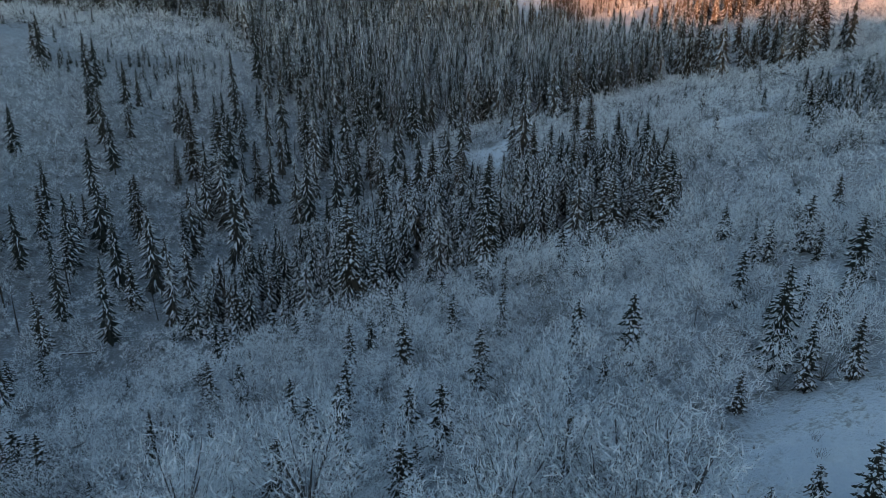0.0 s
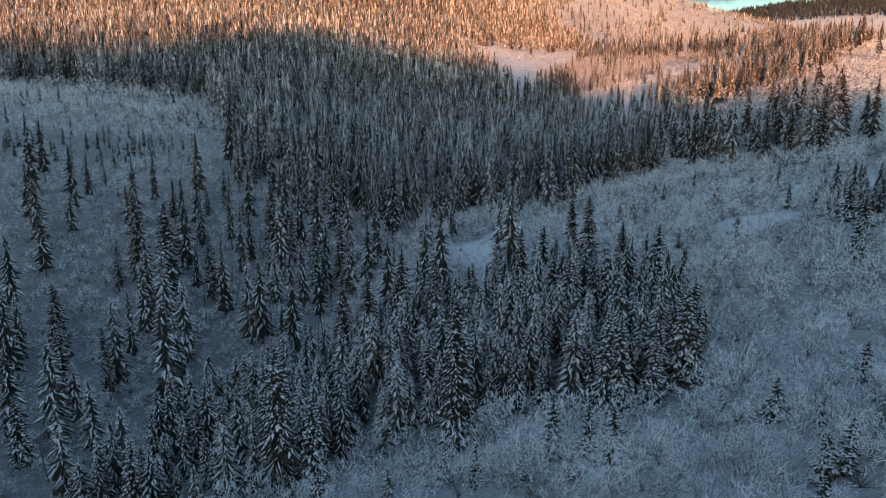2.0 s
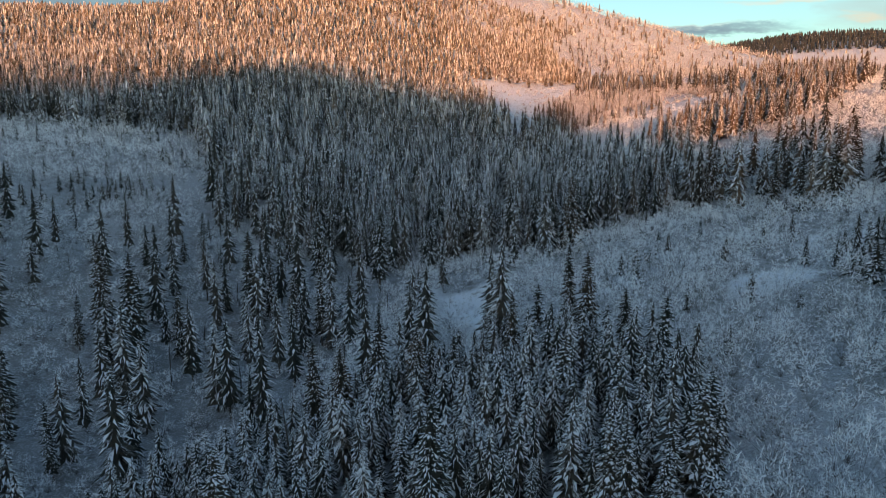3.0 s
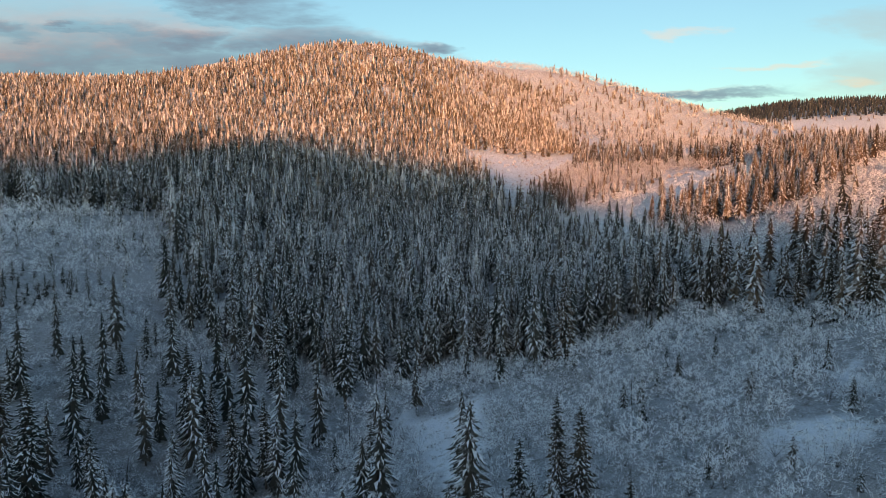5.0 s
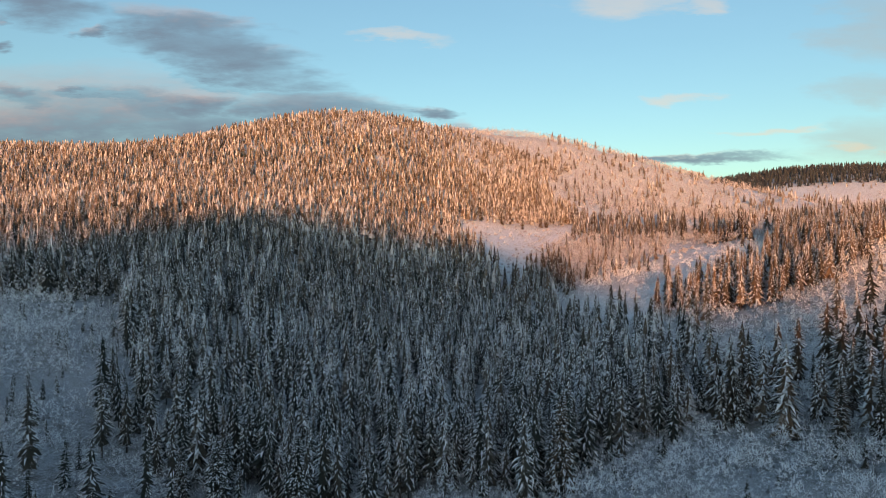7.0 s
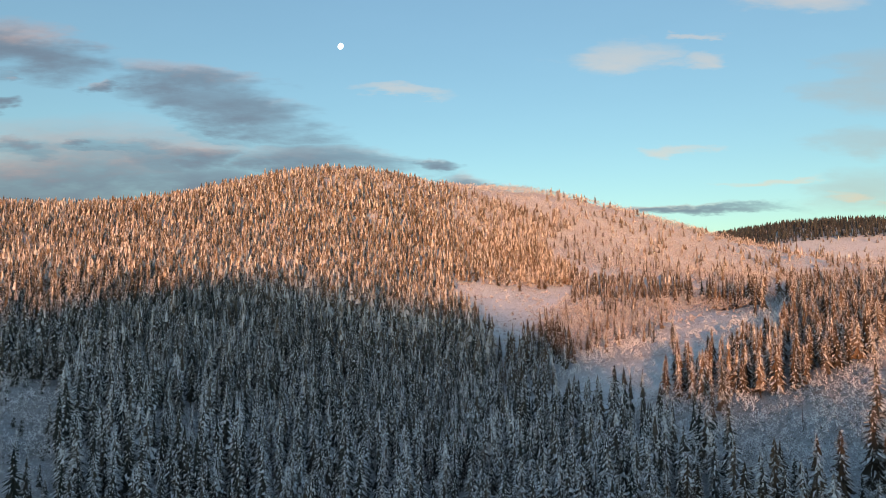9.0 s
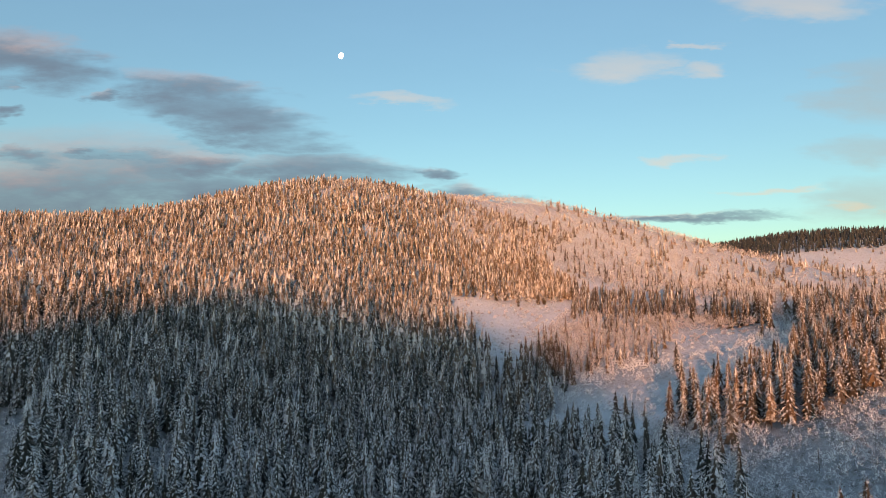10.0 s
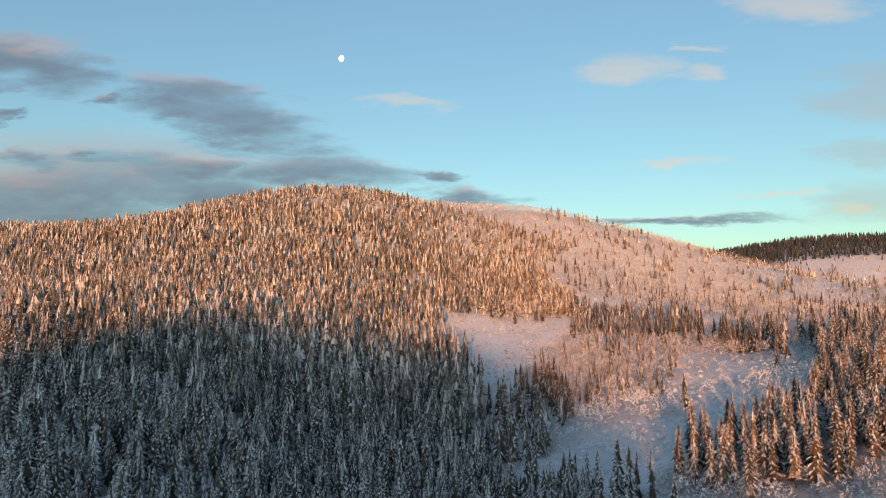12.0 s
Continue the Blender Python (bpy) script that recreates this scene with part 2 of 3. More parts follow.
# An unseen ridge behind the start, its crest shaped to keep the evening sun off the valley floor: (across the sun's
# way, breadth, height)
RIDGE_AWAY, RIDGE_DEEP = -640, 70
RIDGE = [
    (-690, 60, 98.5), (-610, 60, 52.2), (-530, 60, 76.7), (-450, 60, 66.5), (-370, 60, 68.1), (-290, 60, 88.1), (-262, 24, 28.8), (-234, 24, 19.1), (-206, 24, 78.4),
    (-178, 24, 73.2), (-150, 24, 81.6), (-122, 24, 71.9), (-94, 24, 80.0), (-66, 24, 68.5), (-38, 24, 78.4), (-10, 24, 63.3), (18, 24, 77.3), (46, 24, 40.7),
    (74, 24, 56.2), (102, 24, 15.0), (130, 24, 43.6), (180, 60, 72.3), (260, 60, 38.9), (340, 60, 48.5), (420, 60, 53.1), (500, 60, 31.3), (580, 60, 73.6),
]


def land(x, y):
    """The height of the ground."""
    x, y = np.asarray(x, float), np.asarray(y, float)
    z = BASE[0] + BASE[1] * x / 1000 + BASE[2] * np.clip(y, -1500, 2600) / 1000
    for far, broad, places, heights in SWELLS:
        for cx, h in zip(places, heights):
            z = z + h * np.exp(-((x - cx) ** 2 + (y - far) ** 2) / (2 * broad**2))
    c, s = math.cos(radians(SUN_TURN)), math.sin(radians(SUN_TURN))
    u, v = x * c - y * s, x * s + y * c
    for ru, broad, h in RIDGE:
        z = z + h * np.exp(-((u - ru) ** 2) / (2 * broad**2) - (v - RIDGE_AWAY) ** 2 / (2 * RIDGE_DEEP**2))
    return z


ROUGH = np.random.RandomState(5)
WAVES = [(2 * math.pi / length, ROUGH.uniform(0, 2 * math.pi), ROUGH.uniform(0, 2 * math.pi), tall) for length, tall in ((61, 0.9), (43, 0.8), (31, 0.6), (23, 0.5), (14, 0.3), (9, 0.22), (6.5, 0.16), (5, 0.12))]


def hummocks(x, y):
    z = 0.0
    for k, turn, phase, tall in WAVES:
        z = z + tall * np.sin(k * (x * math.cos(turn) + y * math.sin(turn)) + phase + 1.3 * np.sin(0.37 * k * (y * math.cos(turn) - x * math.sin(turn)) + 2 * phase))
    return z


def ground_height(x, y):
    return land(x, y) + hummocks(np.asarray(x, float), np.asarray(y, float))


def mesh_object(name, verts, faces, mat):
    """One mesh of triangles or quads from arrays."""
    verts, faces = np.asarray(verts, np.float32), np.asarray(faces, np.int32)
    me = bpy.data.meshes.new(name)
    me.vertices.add(len(verts))
    me.vertices.foreach_set("co", verts.ravel())
    n, k = faces.shape
    me.loops.add(n * k)
    me.loops.foreach_set("vertex_index", faces.ravel())
    me.polygons.add(n)
    me.polygons.foreach_set("loop_start", np.arange(n, dtype=np.int32) * k)
    me.update(calc_edges=True)
    me.materials.append(mat)
    return me


# ---- trees ----
def bough_arrays(rs, n, fine, height, radius, bare):
    """Boughs of n spruces at once: place along the crown, turn, height, length and droop. fine: boughs for each tree."""
    k = np.arange(fine)
    f = ((k + 0.5) / fine)[None] + rs.uniform(-0.4, 0.4, (n, fine)) / fine
    f = np.clip(f, 0, 0.995) ** 0.85
    turn = k[None] * 2.399963 + rs.uniform(0, 6.28, (n, 1)) + rs.uniform(-0.5, 0.5, (n, fine))
    z0 = height[:, None] * (bare[:, None] + (1 - bare[:, None]) * f)
    shape = (1 - f) ** 0.60 * (0.62 + 0.38 * np.minimum(1, f * 5))
    length = radius[:, None] * (shape * rs.uniform(0.62, 1.15, (n, fine)) + 0.05)
    drop = rs.uniform(0.35, 0.85, (n, fine)) * (1.1 - 0.75 * f)
    return f, turn, z0, length, drop


def spruce_crowns(rs, n, fine, height, radius, bare, spread, tiers=(5, 7), core=0.72):
    """Crowns of n spruces: a ragged core, and boughs that each are a pointed spray with a strip of snow along its back.
    Also how much of each triangle is lying snow, raised towards the top as if lit there."""
    f, turn, z0, length, drop = bough_arrays(rs, n, fine, height, radius, bare)
    c, s = np.cos(turn), np.sin(turn)
    wide = (length * spread * rs.uniform(0.7, 1.3, length.shape) + 0.10) * rs.choice((-1, 1), length.shape)
    rise = 0.5 * length + 0.25

    def at(r, side, z):
        return np.stack([c * r - s * side, s * r + c * side, z], -1)

    bend = rs.uniform(-0.3, 0.3, length.shape) * length
    root, tip = at(0 * length, 0, z0 + rise * 0.35), at(length, bend, z0 - length * drop * 0.75)
    mid = z0 - 0.30 * length * drop + rise * 0.12
    edge = at(0.62 * length, wide, mid - np.abs(wide) * 0.6)
    lift = (0.12 + 0.05 * length)[..., None] * np.array([0.0, 0.0, 1.0])
    heap = wide * rs.uniform(0.30, 0.80, length.shape)
    strip = (root * 0.72 + tip * 0.28 + lift, at(0.6 * length, bend * 0.4 + heap, mid) + lift, tip * 0.97 + root * 0.03 + lift)
    tri = np.stack([np.stack(t, 2) for t in ((root, edge, tip), strip)], 2)
    # Snow grows with height: lit tops and shaded lower boughs are graded into it.
    snow = np.zeros((n, fine, 2), np.float32)
    snow[..., 1] = np.clip(0.42 + 0.55 * f + rs.uniform(-0.2, 0.35, (n, fine)), 0, 1.2)
    snow[..., 0] = 0.25 * f * f
    inner = tiered_crowns(rs, n, *tiers, height * 0.985, radius * core, bare)
    tri = np.concatenate([tri.reshape(n, -1, 3, 3), inner], 1).astype(np.float32)
    level = np.repeat(np.arange(tiers[0]) / tiers[0], tiers[1])[None]
    clung_toplit = rs.uniform(0, 1, inner.shape[:2]) ** 2 * (0.35 + 0.15 * level if core > 0.8 else 0.1 + 0.3 * level)
    return tri, np.concatenate([snow.reshape(n, -1), clung_toplit.astype(np.float32)], 1)


def tiered_crowns(rs, n, rings, sides, height, radius, bare):
    """Crowns of n spruces as ragged skirts of boughs, one over the other."""
    f = np.arange(rings)[None] / rings + rs.uniform(-0.25, 0.25, (n, rings)) / rings
    f[:, 0] = np.abs(f[:, 0])
    span = (height * (1 - bare))[:, None]
    low = (height * bare)[:, None] + span * f
    top = np.minimum(low + span * (1.4 / rings), height[:, None])
    top[:, -1] = height
    girth = radius[:, None] * ((1 - f) ** 0.8 * rs.uniform(0.85, 1.15, (n, rings)) + 0.03)
    k = np.arange(sides)
    turn = (2 * math.pi * k / sides)[None, None] + rs.uniform(0, 6.28, (n, rings, 1)) + rs.uniform(-0.25, 0.25, (n, rings, sides))
    out = girth[..., None] * np.where(k % 2, 0.5, 1.0) * rs.uniform(0.75, 1.2, (n, rings, sides))
    z = low[..., None] - out * 0.28 + girth[..., None] * rs.uniform(-0.15, 0.15, (n, rings, sides))
    rim = np.stack([out * np.cos(turn), out * np.sin(turn), z], -1)
    tri = np.empty((n, rings, sides, 3, 3), np.float32)
    tri[..., 0, :] = np.stack([0 * top, 0 * top, top], -1)[:, :, None]
    tri[..., 1, :] = rim
    tri[..., 2, :] = np.roll(rim, -1, 2)
    return tri.reshape(n, rings * sides, 3, 3)


def boughs_fine(rs, fine, height, radius, bare, laden):
    """One near spruce: forked, drooping boughs with side sprays, and the snow that lies on them. laden: how broad the snow lies."""
    one = lambda v: np.array([float(v)])
    f, turn, z0, length, drop = (q[0] for q in bough_arrays(rs, 1, fine, one(height), one(radius), one(bare)))
    c, s = np.cos(turn), np.sin(turn)

    def at(r, side, z):
        return np.stack([c * r - s * side, s * r + c * side, z], -1)

    def spine(q):
        """A point along each bough, which rises a little and then droops."""
        return at(q * length, curl * q * q, z0 + 0.16 * length * np.sin(2.4 * q) - length * drop * q ** 1.6)

    curl = rs.uniform(-0.3, 0.3, length.shape) * length
    wide = length * rs.uniform(0.10, 0.17, length.shape) + 0.05
    needles, snow = [], []

    def spray(a, b, girth, load):
        """A folded spray from a to b, and its snow."""
        way = b - a
        side = np.stack([-way[:, 1], way[:, 0], 0 * way[:, 0]], -1)
        side /= np.linalg.norm(side, axis=1, keepdims=True) + 1e-6
        hang = np.array([0, 0, -1.0]) * girth[:, None] * 0.9
        m = a * 0.45 + b * 0.55
        needles.append(np.stack([a, m + side * girth[:, None] + hang, b], 1))
        needles.append(np.stack([a, b, m - side * girth[:, None] + hang], 1))
        up = np.array([0, 0, 0.05]) + np.array([0, 0, 1.0]) * girth[:, None] * 0.15
        w = (girth * load)[:, None]
        p, q = a * 0.8 + b * 0.2 + up, b * 0.95 + a * 0.05 + up
        snow.append(np.stack([p, m + up + side * w - (0, 0, 0.03), q], 1))
        snow.append(np.stack([p, q, m + up - side * w - (0, 0, 0.03)], 1))

    load = laden * rs.uniform(0.2, 1.0, length.shape)
    spray(spine(0.0), spine(0.55), wide, load)
    spray(spine(0.42), spine(1.0), wide * 0.95, load)
    for q, sg in ((0.36, 1), (0.50, -1), (0.70, 1)):
        a = spine(q)
        reach = length * (1.02 - q) * rs.uniform(0.45, 0.85, length.shape)
        b = a + np.stack([c * reach * 0.8 - sg * s * reach * 0.75, s * reach * 0.8 + sg * c * reach * 0.75, -reach * (0.45 + 0.5 * drop)], -1)
        spray(a, b, wide * 0.75, laden * rs.uniform(0.15, 1.0, length.shape))
    return np.concatenate(needles, 0), np.concatenate(snow, 0)


def tube(points, radii, sides=6):
    """A tapered tube along points."""
    verts, faces = [], []
    for p, r in zip(points, radii):
        for k in range(sides):
            a = 2 * math.pi * k / sides
            verts.append((p[0] + r * math.cos(a), p[1] + r * math.sin(a), p[2]))
    for j in range(len(points) - 1):
        for k in range(sides):
            a, b = j * sides + k, j * sides + (k + 1) % sides
            faces.append((a, b, b + sides, a + sides))
    return verts, faces


def part(name, me, parent, label=""):
    ob = new(name, me)
    ob.parent = parent
    return tagged(ob, label)


def soup(name, tris, mat, trees=None, snow=None, tips=False):
    """One mesh of loose triangles; trees: a number of its own for each triangle's tree; snow: how much of the triangle
    is lying snow, with lit treetops graded in; tips: marks each triangle's third corner as a twig's end.
    """
    tris = np.asarray(tris, np.float32).reshape(-1, 3, 3)
    me = mesh_object(name, tris.reshape(-1, 3), np.arange(len(tris) * 3).reshape(-1, 3), mat)
    if tips:
        me.attributes.new("tip", "FLOAT", "POINT").data.foreach_set("value", np.tile(np.array([0, 0, 1], np.float32), len(tris)))
    if trees is not None:
        me.attributes.new("tree", "FLOAT", "POINT").data.foreach_set("value", np.repeat(trees, 3).astype(np.float32))
        me.attributes.new("snow", "FLOAT", "POINT").data.foreach_set("value", np.repeat(snow, 3).astype(np.float32))
    return me


def spruce(seed, height, radius, bare, fine, laden, mat, label):
    rs = np.random.RandomState(seed)
    tree = tagged(new("spruce_tree"), label, "tree", "spruces of the valley")
    v, q = tube([(0, 0, -0.8), (0, 0, height * 0.4), (rs.uniform(-0.1, 0.1), 0.05, height * 0.97)], (height * 0.013 + 0.05, height * 0.009 + 0.03, 0.02))
    part("trunk", mesh_object("trunk", v, q, M_BARK), tree)
    one = lambda v: np.array([float(v)])
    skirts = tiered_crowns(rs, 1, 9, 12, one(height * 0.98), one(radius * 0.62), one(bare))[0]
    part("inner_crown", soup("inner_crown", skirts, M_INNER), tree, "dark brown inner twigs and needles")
    needles, snow = boughs_fine(rs, fine, height, radius, bare, laden)
    part("crown", soup("crown", needles, mat), tree)
    part("snow_load", soup("snow_load", snow, M_SNOWCAP), tree, "fresh snow lying on the boughs")["kind"] = "stuff"
    return tree


def frosted_crowns(rs, n, limbs, twigs, height, radius, thick, reach=1.0):
    """Crowns of n frosted broadleaf trees: limbs that fan out from the foot, feathered with twigs. reach: how long the twigs are. Twigs and limbs come apart."""
    turn = np.arange(limbs)[None] * 2.399963 + rs.uniform(0, 6.28, (n, 1)) + rs.uniform(-0.5, 0.5, (n, limbs))
    level = (np.arange(limbs)[None] + rs.uniform(0.0, 1.0, (n, limbs))) / limbs
    lean = np.arccos(1 - 0.95 * level)
    size = np.stack([radius, radius, height * 0.78], -1)[:, None] * rs.uniform(0.72, 1.08, (n, limbs))[..., None]
    foot = np.stack([0 * height, 0 * height, height * 0.14], -1)[:, None]
    end = foot + np.stack([np.sin(lean) * np.cos(turn), np.sin(lean) * np.sin(turn), np.cos(lean)], -1) * size
    run = end - foot
    span = np.linalg.norm(run, axis=-1)
    q = rs.uniform(0.35, 1.0, (n, limbs, twigs, 1)) ** 0.6
    way = run / span[..., None]
    p0 = foot[:, :, None] + run[:, :, None] * q + rs.normal(0, 0.05, (n, limbs, twigs, 3)) * span[..., None, None] + np.array([0, 0, 1.0]) * (span[..., None, None] * 0.22 * q * (1 - q))
    out = way[:, :, None] * 0.7 + rs.normal(0, 0.65, (n, limbs, twigs, 3)) + (0, 0, 0.22)
    out /= np.linalg.norm(out, axis=-1, keepdims=True) + 1e-6
    far = reach * span[..., None, None] * (0.27 - 0.13 * q) * rs.uniform(0.5, 1.3, q.shape) + 2.0 * thick
    p1 = p0 + out * far
    side = np.cross(p1 - p0, rs.normal(0, 1, p0.shape))
    side *= thick * rs.uniform(0.5, 1.3, q.shape) / (np.linalg.norm(side, axis=-1, keepdims=True) + 1e-6)
    tri = np.stack([p0 - side, p0 + side, p1], 3).reshape(n, -1, 3, 3)
    root = np.broadcast_to(foot * 0.3, end.shape)
    side = np.cross(end - root, rs.normal(0, 1, end.shape))
    side *= (0.25 * thick + 0.012) / (np.linalg.norm(side, axis=-1, keepdims=True) + 1e-6)
    return tri, np.stack([root - side, root + side, end], 2)


def broadleaf(seed, height, radius, mat, label):
    """A leafless tree white with hoarfrost."""
    rs = np.random.RandomState(seed)
    tree = tagged(new("frosted_tree"), label, "tree", "frosted broadleaf trees")
    verts, faces = [], []
    for k in range(4):
        a, l = k * 1.57 + rs.uniform(-0.4, 0.4), rs.uniform(0.2, 0.45)
        end = (math.cos(a) * radius * l, math.sin(a) * radius * l, height * rs.uniform(0.55, 0.75))
        v, q = tube([(0, 0, -0.5), (end[0] * 0.25, end[1] * 0.25, height * 0.3), end], (0.10, 0.07, 0.02), 4)
        faces += [tuple(i + len(verts) for i in f) for f in q]
        verts += v
    part("trunk", mesh_object("trunk", verts, faces, M_ALDER), tree)
    one = lambda v: np.array([float(v)])
    tips, limbs = frosted_crowns(rs, 1, 50, 36, one(height), one(radius), 0.026, 0.66)
    part("branchwork", soup("branchwork", limbs, M_ALDER), tree, "bare dark branchwork")
    part("crown", soup("crown", tips, mat, tips=True), tree)
    return tree


# ---- where the stands are ----
def inside(poly, x, y):
    """Whether points lie in a polygon."""
    x, y = np.asarray(x, float), np.asarray(y, float)
    hit = np.zeros(x.shape, bool)
    for (ax, ay), (bx, by) in zip(poly, poly[1:] + poly[:1]):
        cross = (ay > y) != (by > y)
        hit ^= cross & (x < (bx - ax) * (y - ay) / ((by - ay) or 1e-9) + ax)
    return hit


FOREST = [(-1500, 430), (-200, 430), (-125, 432), (-100, 392), (-80, 352), (-80, 318), (-46, 305), (-28, 303), (-12, 290), (4, 292), (22, 305), (43, 290), (52, 275), (66, 300), (92, 300), (108, 345), (108, 400), (100, 450), (78, 485), (57, 530), (66, 610), (52, 680), (38, 745), (42, 802), (150, 812), (175, 900), (150, 960), (200, 1100), (60, 1300), (-1500, 1300)]
RIGHT_BAND = [(131, 462), (141, 433), (156, 419), (172, 417), (200, 432), (240, 468), (310, 540), (340, 610), (310, 660), (288, 650), (238, 560), (214, 512), (190, 482), (160, 480), (140, 484)]
ROW = [(80, 314), (92, 305), (99, 293), (110, 289), (113, 275), (121, 250), (150, 262), (160, 300), (150, 332), (100, 332)]
CLUMP = [(222, 640), (238, 597), (275, 665), (262, 700), (232, 690)]
DARK_CLUMP = [(84, 156), (92, 176), (97, 200), (112, 208), (125, 190), (112, 150)]
SPRUCE_BAND = [(-48, 121), (-29, 123), (0, 128), (20, 124), (38, 116), (46, 128), (46, 152), (40, 170), (18, 182), (-15, 180), (-40, 160)]
VALLEY = [(-118, 90), (-45, 90), (-20, 130), (-20, 200), (0, 285), (-80, 300), (-105, 270), (-118, 200)]
MIXED = [(112, 581), (125, 565), (161, 555), (176, 593), (209, 693), (184, 720), (139, 732), (112, 627)]
COLUMN = [(76, 612), (85, 625), (112, 630), (118, 611), (110, 556), (98, 540), (80, 514), (64, 505), (58, 532)]
LEDGE = [(142, 750), (211, 698), (230, 704), (254, 777), (213, 828), (166, 882), (152, 830)]
FAR_WOOD = [(560, 1560), (760, 1600), (1500, 1500), (1900, 2300), (500, 2300)]
GLADE = [(-260, 428), (-153, 425), (-128, 432), (-103, 390), (-85, 350), (-84, 312), (-106, 278), (-200, 270), (-300, 330)]
GLADE_EDGE = [(-152, 266), (-126, 282), (-99, 328), (-92, 352), (-108, 345), (-132, 302), (-156, 284)]
OPEN = [
    [(68, 500), (81, 520), (100, 545), (119, 545), (137, 546), (158, 530), (138, 476), (124, 466), (104, 465), (88, 466), (70, 480)],
    [(40, 789), (62, 801), (96, 792), (126, 795), (154, 821), (146, 764), (128, 729), (111, 684), (96, 655), (83, 612), (72, 636), (60, 678), (46, 736)],
    [(195, 644), (206, 621), (226, 603), (229, 578), (202, 555), (185, 526), (171, 507), (154, 488), (160, 544), (160, 561), (176, 593)],
    [(290, 715), (295, 730), (328, 728), (400, 756), (450, 790), (440, 760), (363, 700), (303, 684)],
    [(157, 965), (174, 931), (196, 892), (224, 879), (214, 837), (186, 845), (164, 904)],
    [(600, 1400), (872, 1520), (700, 1100), (507, 1060)],
    [(16, 36), (22, 50), (27, 57), (31, 61), (36, 57), (44, 60), (60, 40), (40, 25)],
    [(4, 270), (13, 257), (30, 264), (26, 217), (18, 198), (14, 229)],
    [(72, 198), (90, 202), (92, 191), (74, 180)],
    [(117, 226), (128, 222), (116, 203), (108, 206)],
    [(96, 215), (108, 228), (104, 205)],
    [(257, 783), (273, 766), (251, 706), (245, 746)],
]

PLANT = np.random.RandomState(11)


def scatter(x0, x1, y0, y1, gap):
    """Uneven places about gap apart."""
    gx, gy = np.arange(x0, x1, gap), np.arange(y0, y1, gap)
    x, y = np.meshgrid(gx, gy)
    x = x + np.where((np.arange(len(gy)) % 2)[:, None], gap / 2, 0)
    x, y = x + PLANT.uniform(-0.42, 0.42, x.shape) * gap, y + PLANT.uniform(-0.42, 0.42, x.shape) * gap
    x, y = x.ravel(), y.ravel()
    seen = (x > -0.70 * (y + 30) - 25) & (x < 0.72 * (y + 10) + 60)
    return x[seen], y[seen]


def any_inside(polys, x, y):
    hit = np.zeros(x.shape, bool)
    for p in polys:
        hit |= inside(p, x, y)
    return hit


def build_ground():
    a, b = np.linspace(-1, 1, 220), np.linspace(-1, 1, 260)
    gx = 40 + 90 * np.sinh(a * 4.6)
    gy = 170 + 110 * np.sinh(b * 4.4)
    x, y = np.meshgrid(gx, gy)
    verts = np.stack([x, y, ground_height(x, y)], -1).reshape(-1, 3)
    i = (np.arange(259)[:, None] * 220 + np.arange(219)).ravel()
    me = mesh_object("ground", verts, np.stack([i, i + 1, i + 221, i + 220], -1), M_GROUND)
    thick = np.where(any_inside(OPEN, x, y), np.where(y > 480, 0.35, 0.0), np.where((y > 130) & (y < 470), 0.85, 0.6))
    thick = np.where(inside(VALLEY, x, y), 1.0, thick)
    thick = np.where(y > 620, 0.5 * thick, thick)
    me.attributes.new("brush", "FLOAT", "POINT").data.foreach_set("value", thick.ravel().astype(np.float32))
    me.polygons.foreach_set("use_smooth", np.ones(len(me.polygons), bool))
    return tagged(new("ground", me), "snow-covered valley floor and hillsides with dry weeds", "ground", kind="structure")


build_ground()


EDGE = np.random.RandomState(23)


def gaps(x, y):
    """Small clearings in the forest."""
    return np.sin(x / 12.0 + 1.7 * np.sin(y / 21.0)) + np.sin(y / 15.0 + 1.9 * np.sin(x / 27.0)) > 1.45


def spruce_chance(x, y):
    """How thickly spruces stand, from 0 to 1."""
    c = np.full(x.shape, 0.05)
    c[y < 110] = 0.24
    c[(y < 125) & (x < -12)] = 0.36
    c[(x > 100) & (y > 310) & (y < 560)] = 0.012
    c[y > 640] = 0.13
    c[(y > 640) & (x > 110)] = 0.10
    c[(y > 1150)] = 0.07
    c[inside(VALLEY, x, y)] = 0.085
    c[inside(GLADE, x, y)] = np.where(np.sin(x / 9.0 + 2 * np.sin(y / 14.0)) > 0.25, 0.30, 0.05)[inside(GLADE, x, y)]
    c[inside(GLADE_EDGE, x, y)] = 0.75
    c[inside(MIXED, x, y)] = 0.22
    ragged = np.where(y > 320, EDGE.normal(0, 1, x.shape), 0.0)
    wood = inside(FOREST, x + ragged * 10, y + np.roll(ragged, 1) * 9)
    c[wood] = np.where(gaps(x, y), 0.35, 0.95)[wood]
    c[wood & (y > 960)] = 0.45
    for p, share in ((COLUMN, 0.6), (LEDGE, 0.85), (RIGHT_BAND, 0.95), (CLUMP, 0.8), (FAR_WOOD, 0.85)):
        c[inside(p, x, y)] = share
    c[inside(ROW, x, y)] = 0.3
    c[inside(DARK_CLUMP, x, y)] = 0.9
    c[inside(SPRUCE_BAND, x, y)] = 0.8
    c[any_inside(OPEN, x, y)] = 0.0
    c[inside(OPEN[5], x, y)] = 0.06
    return c


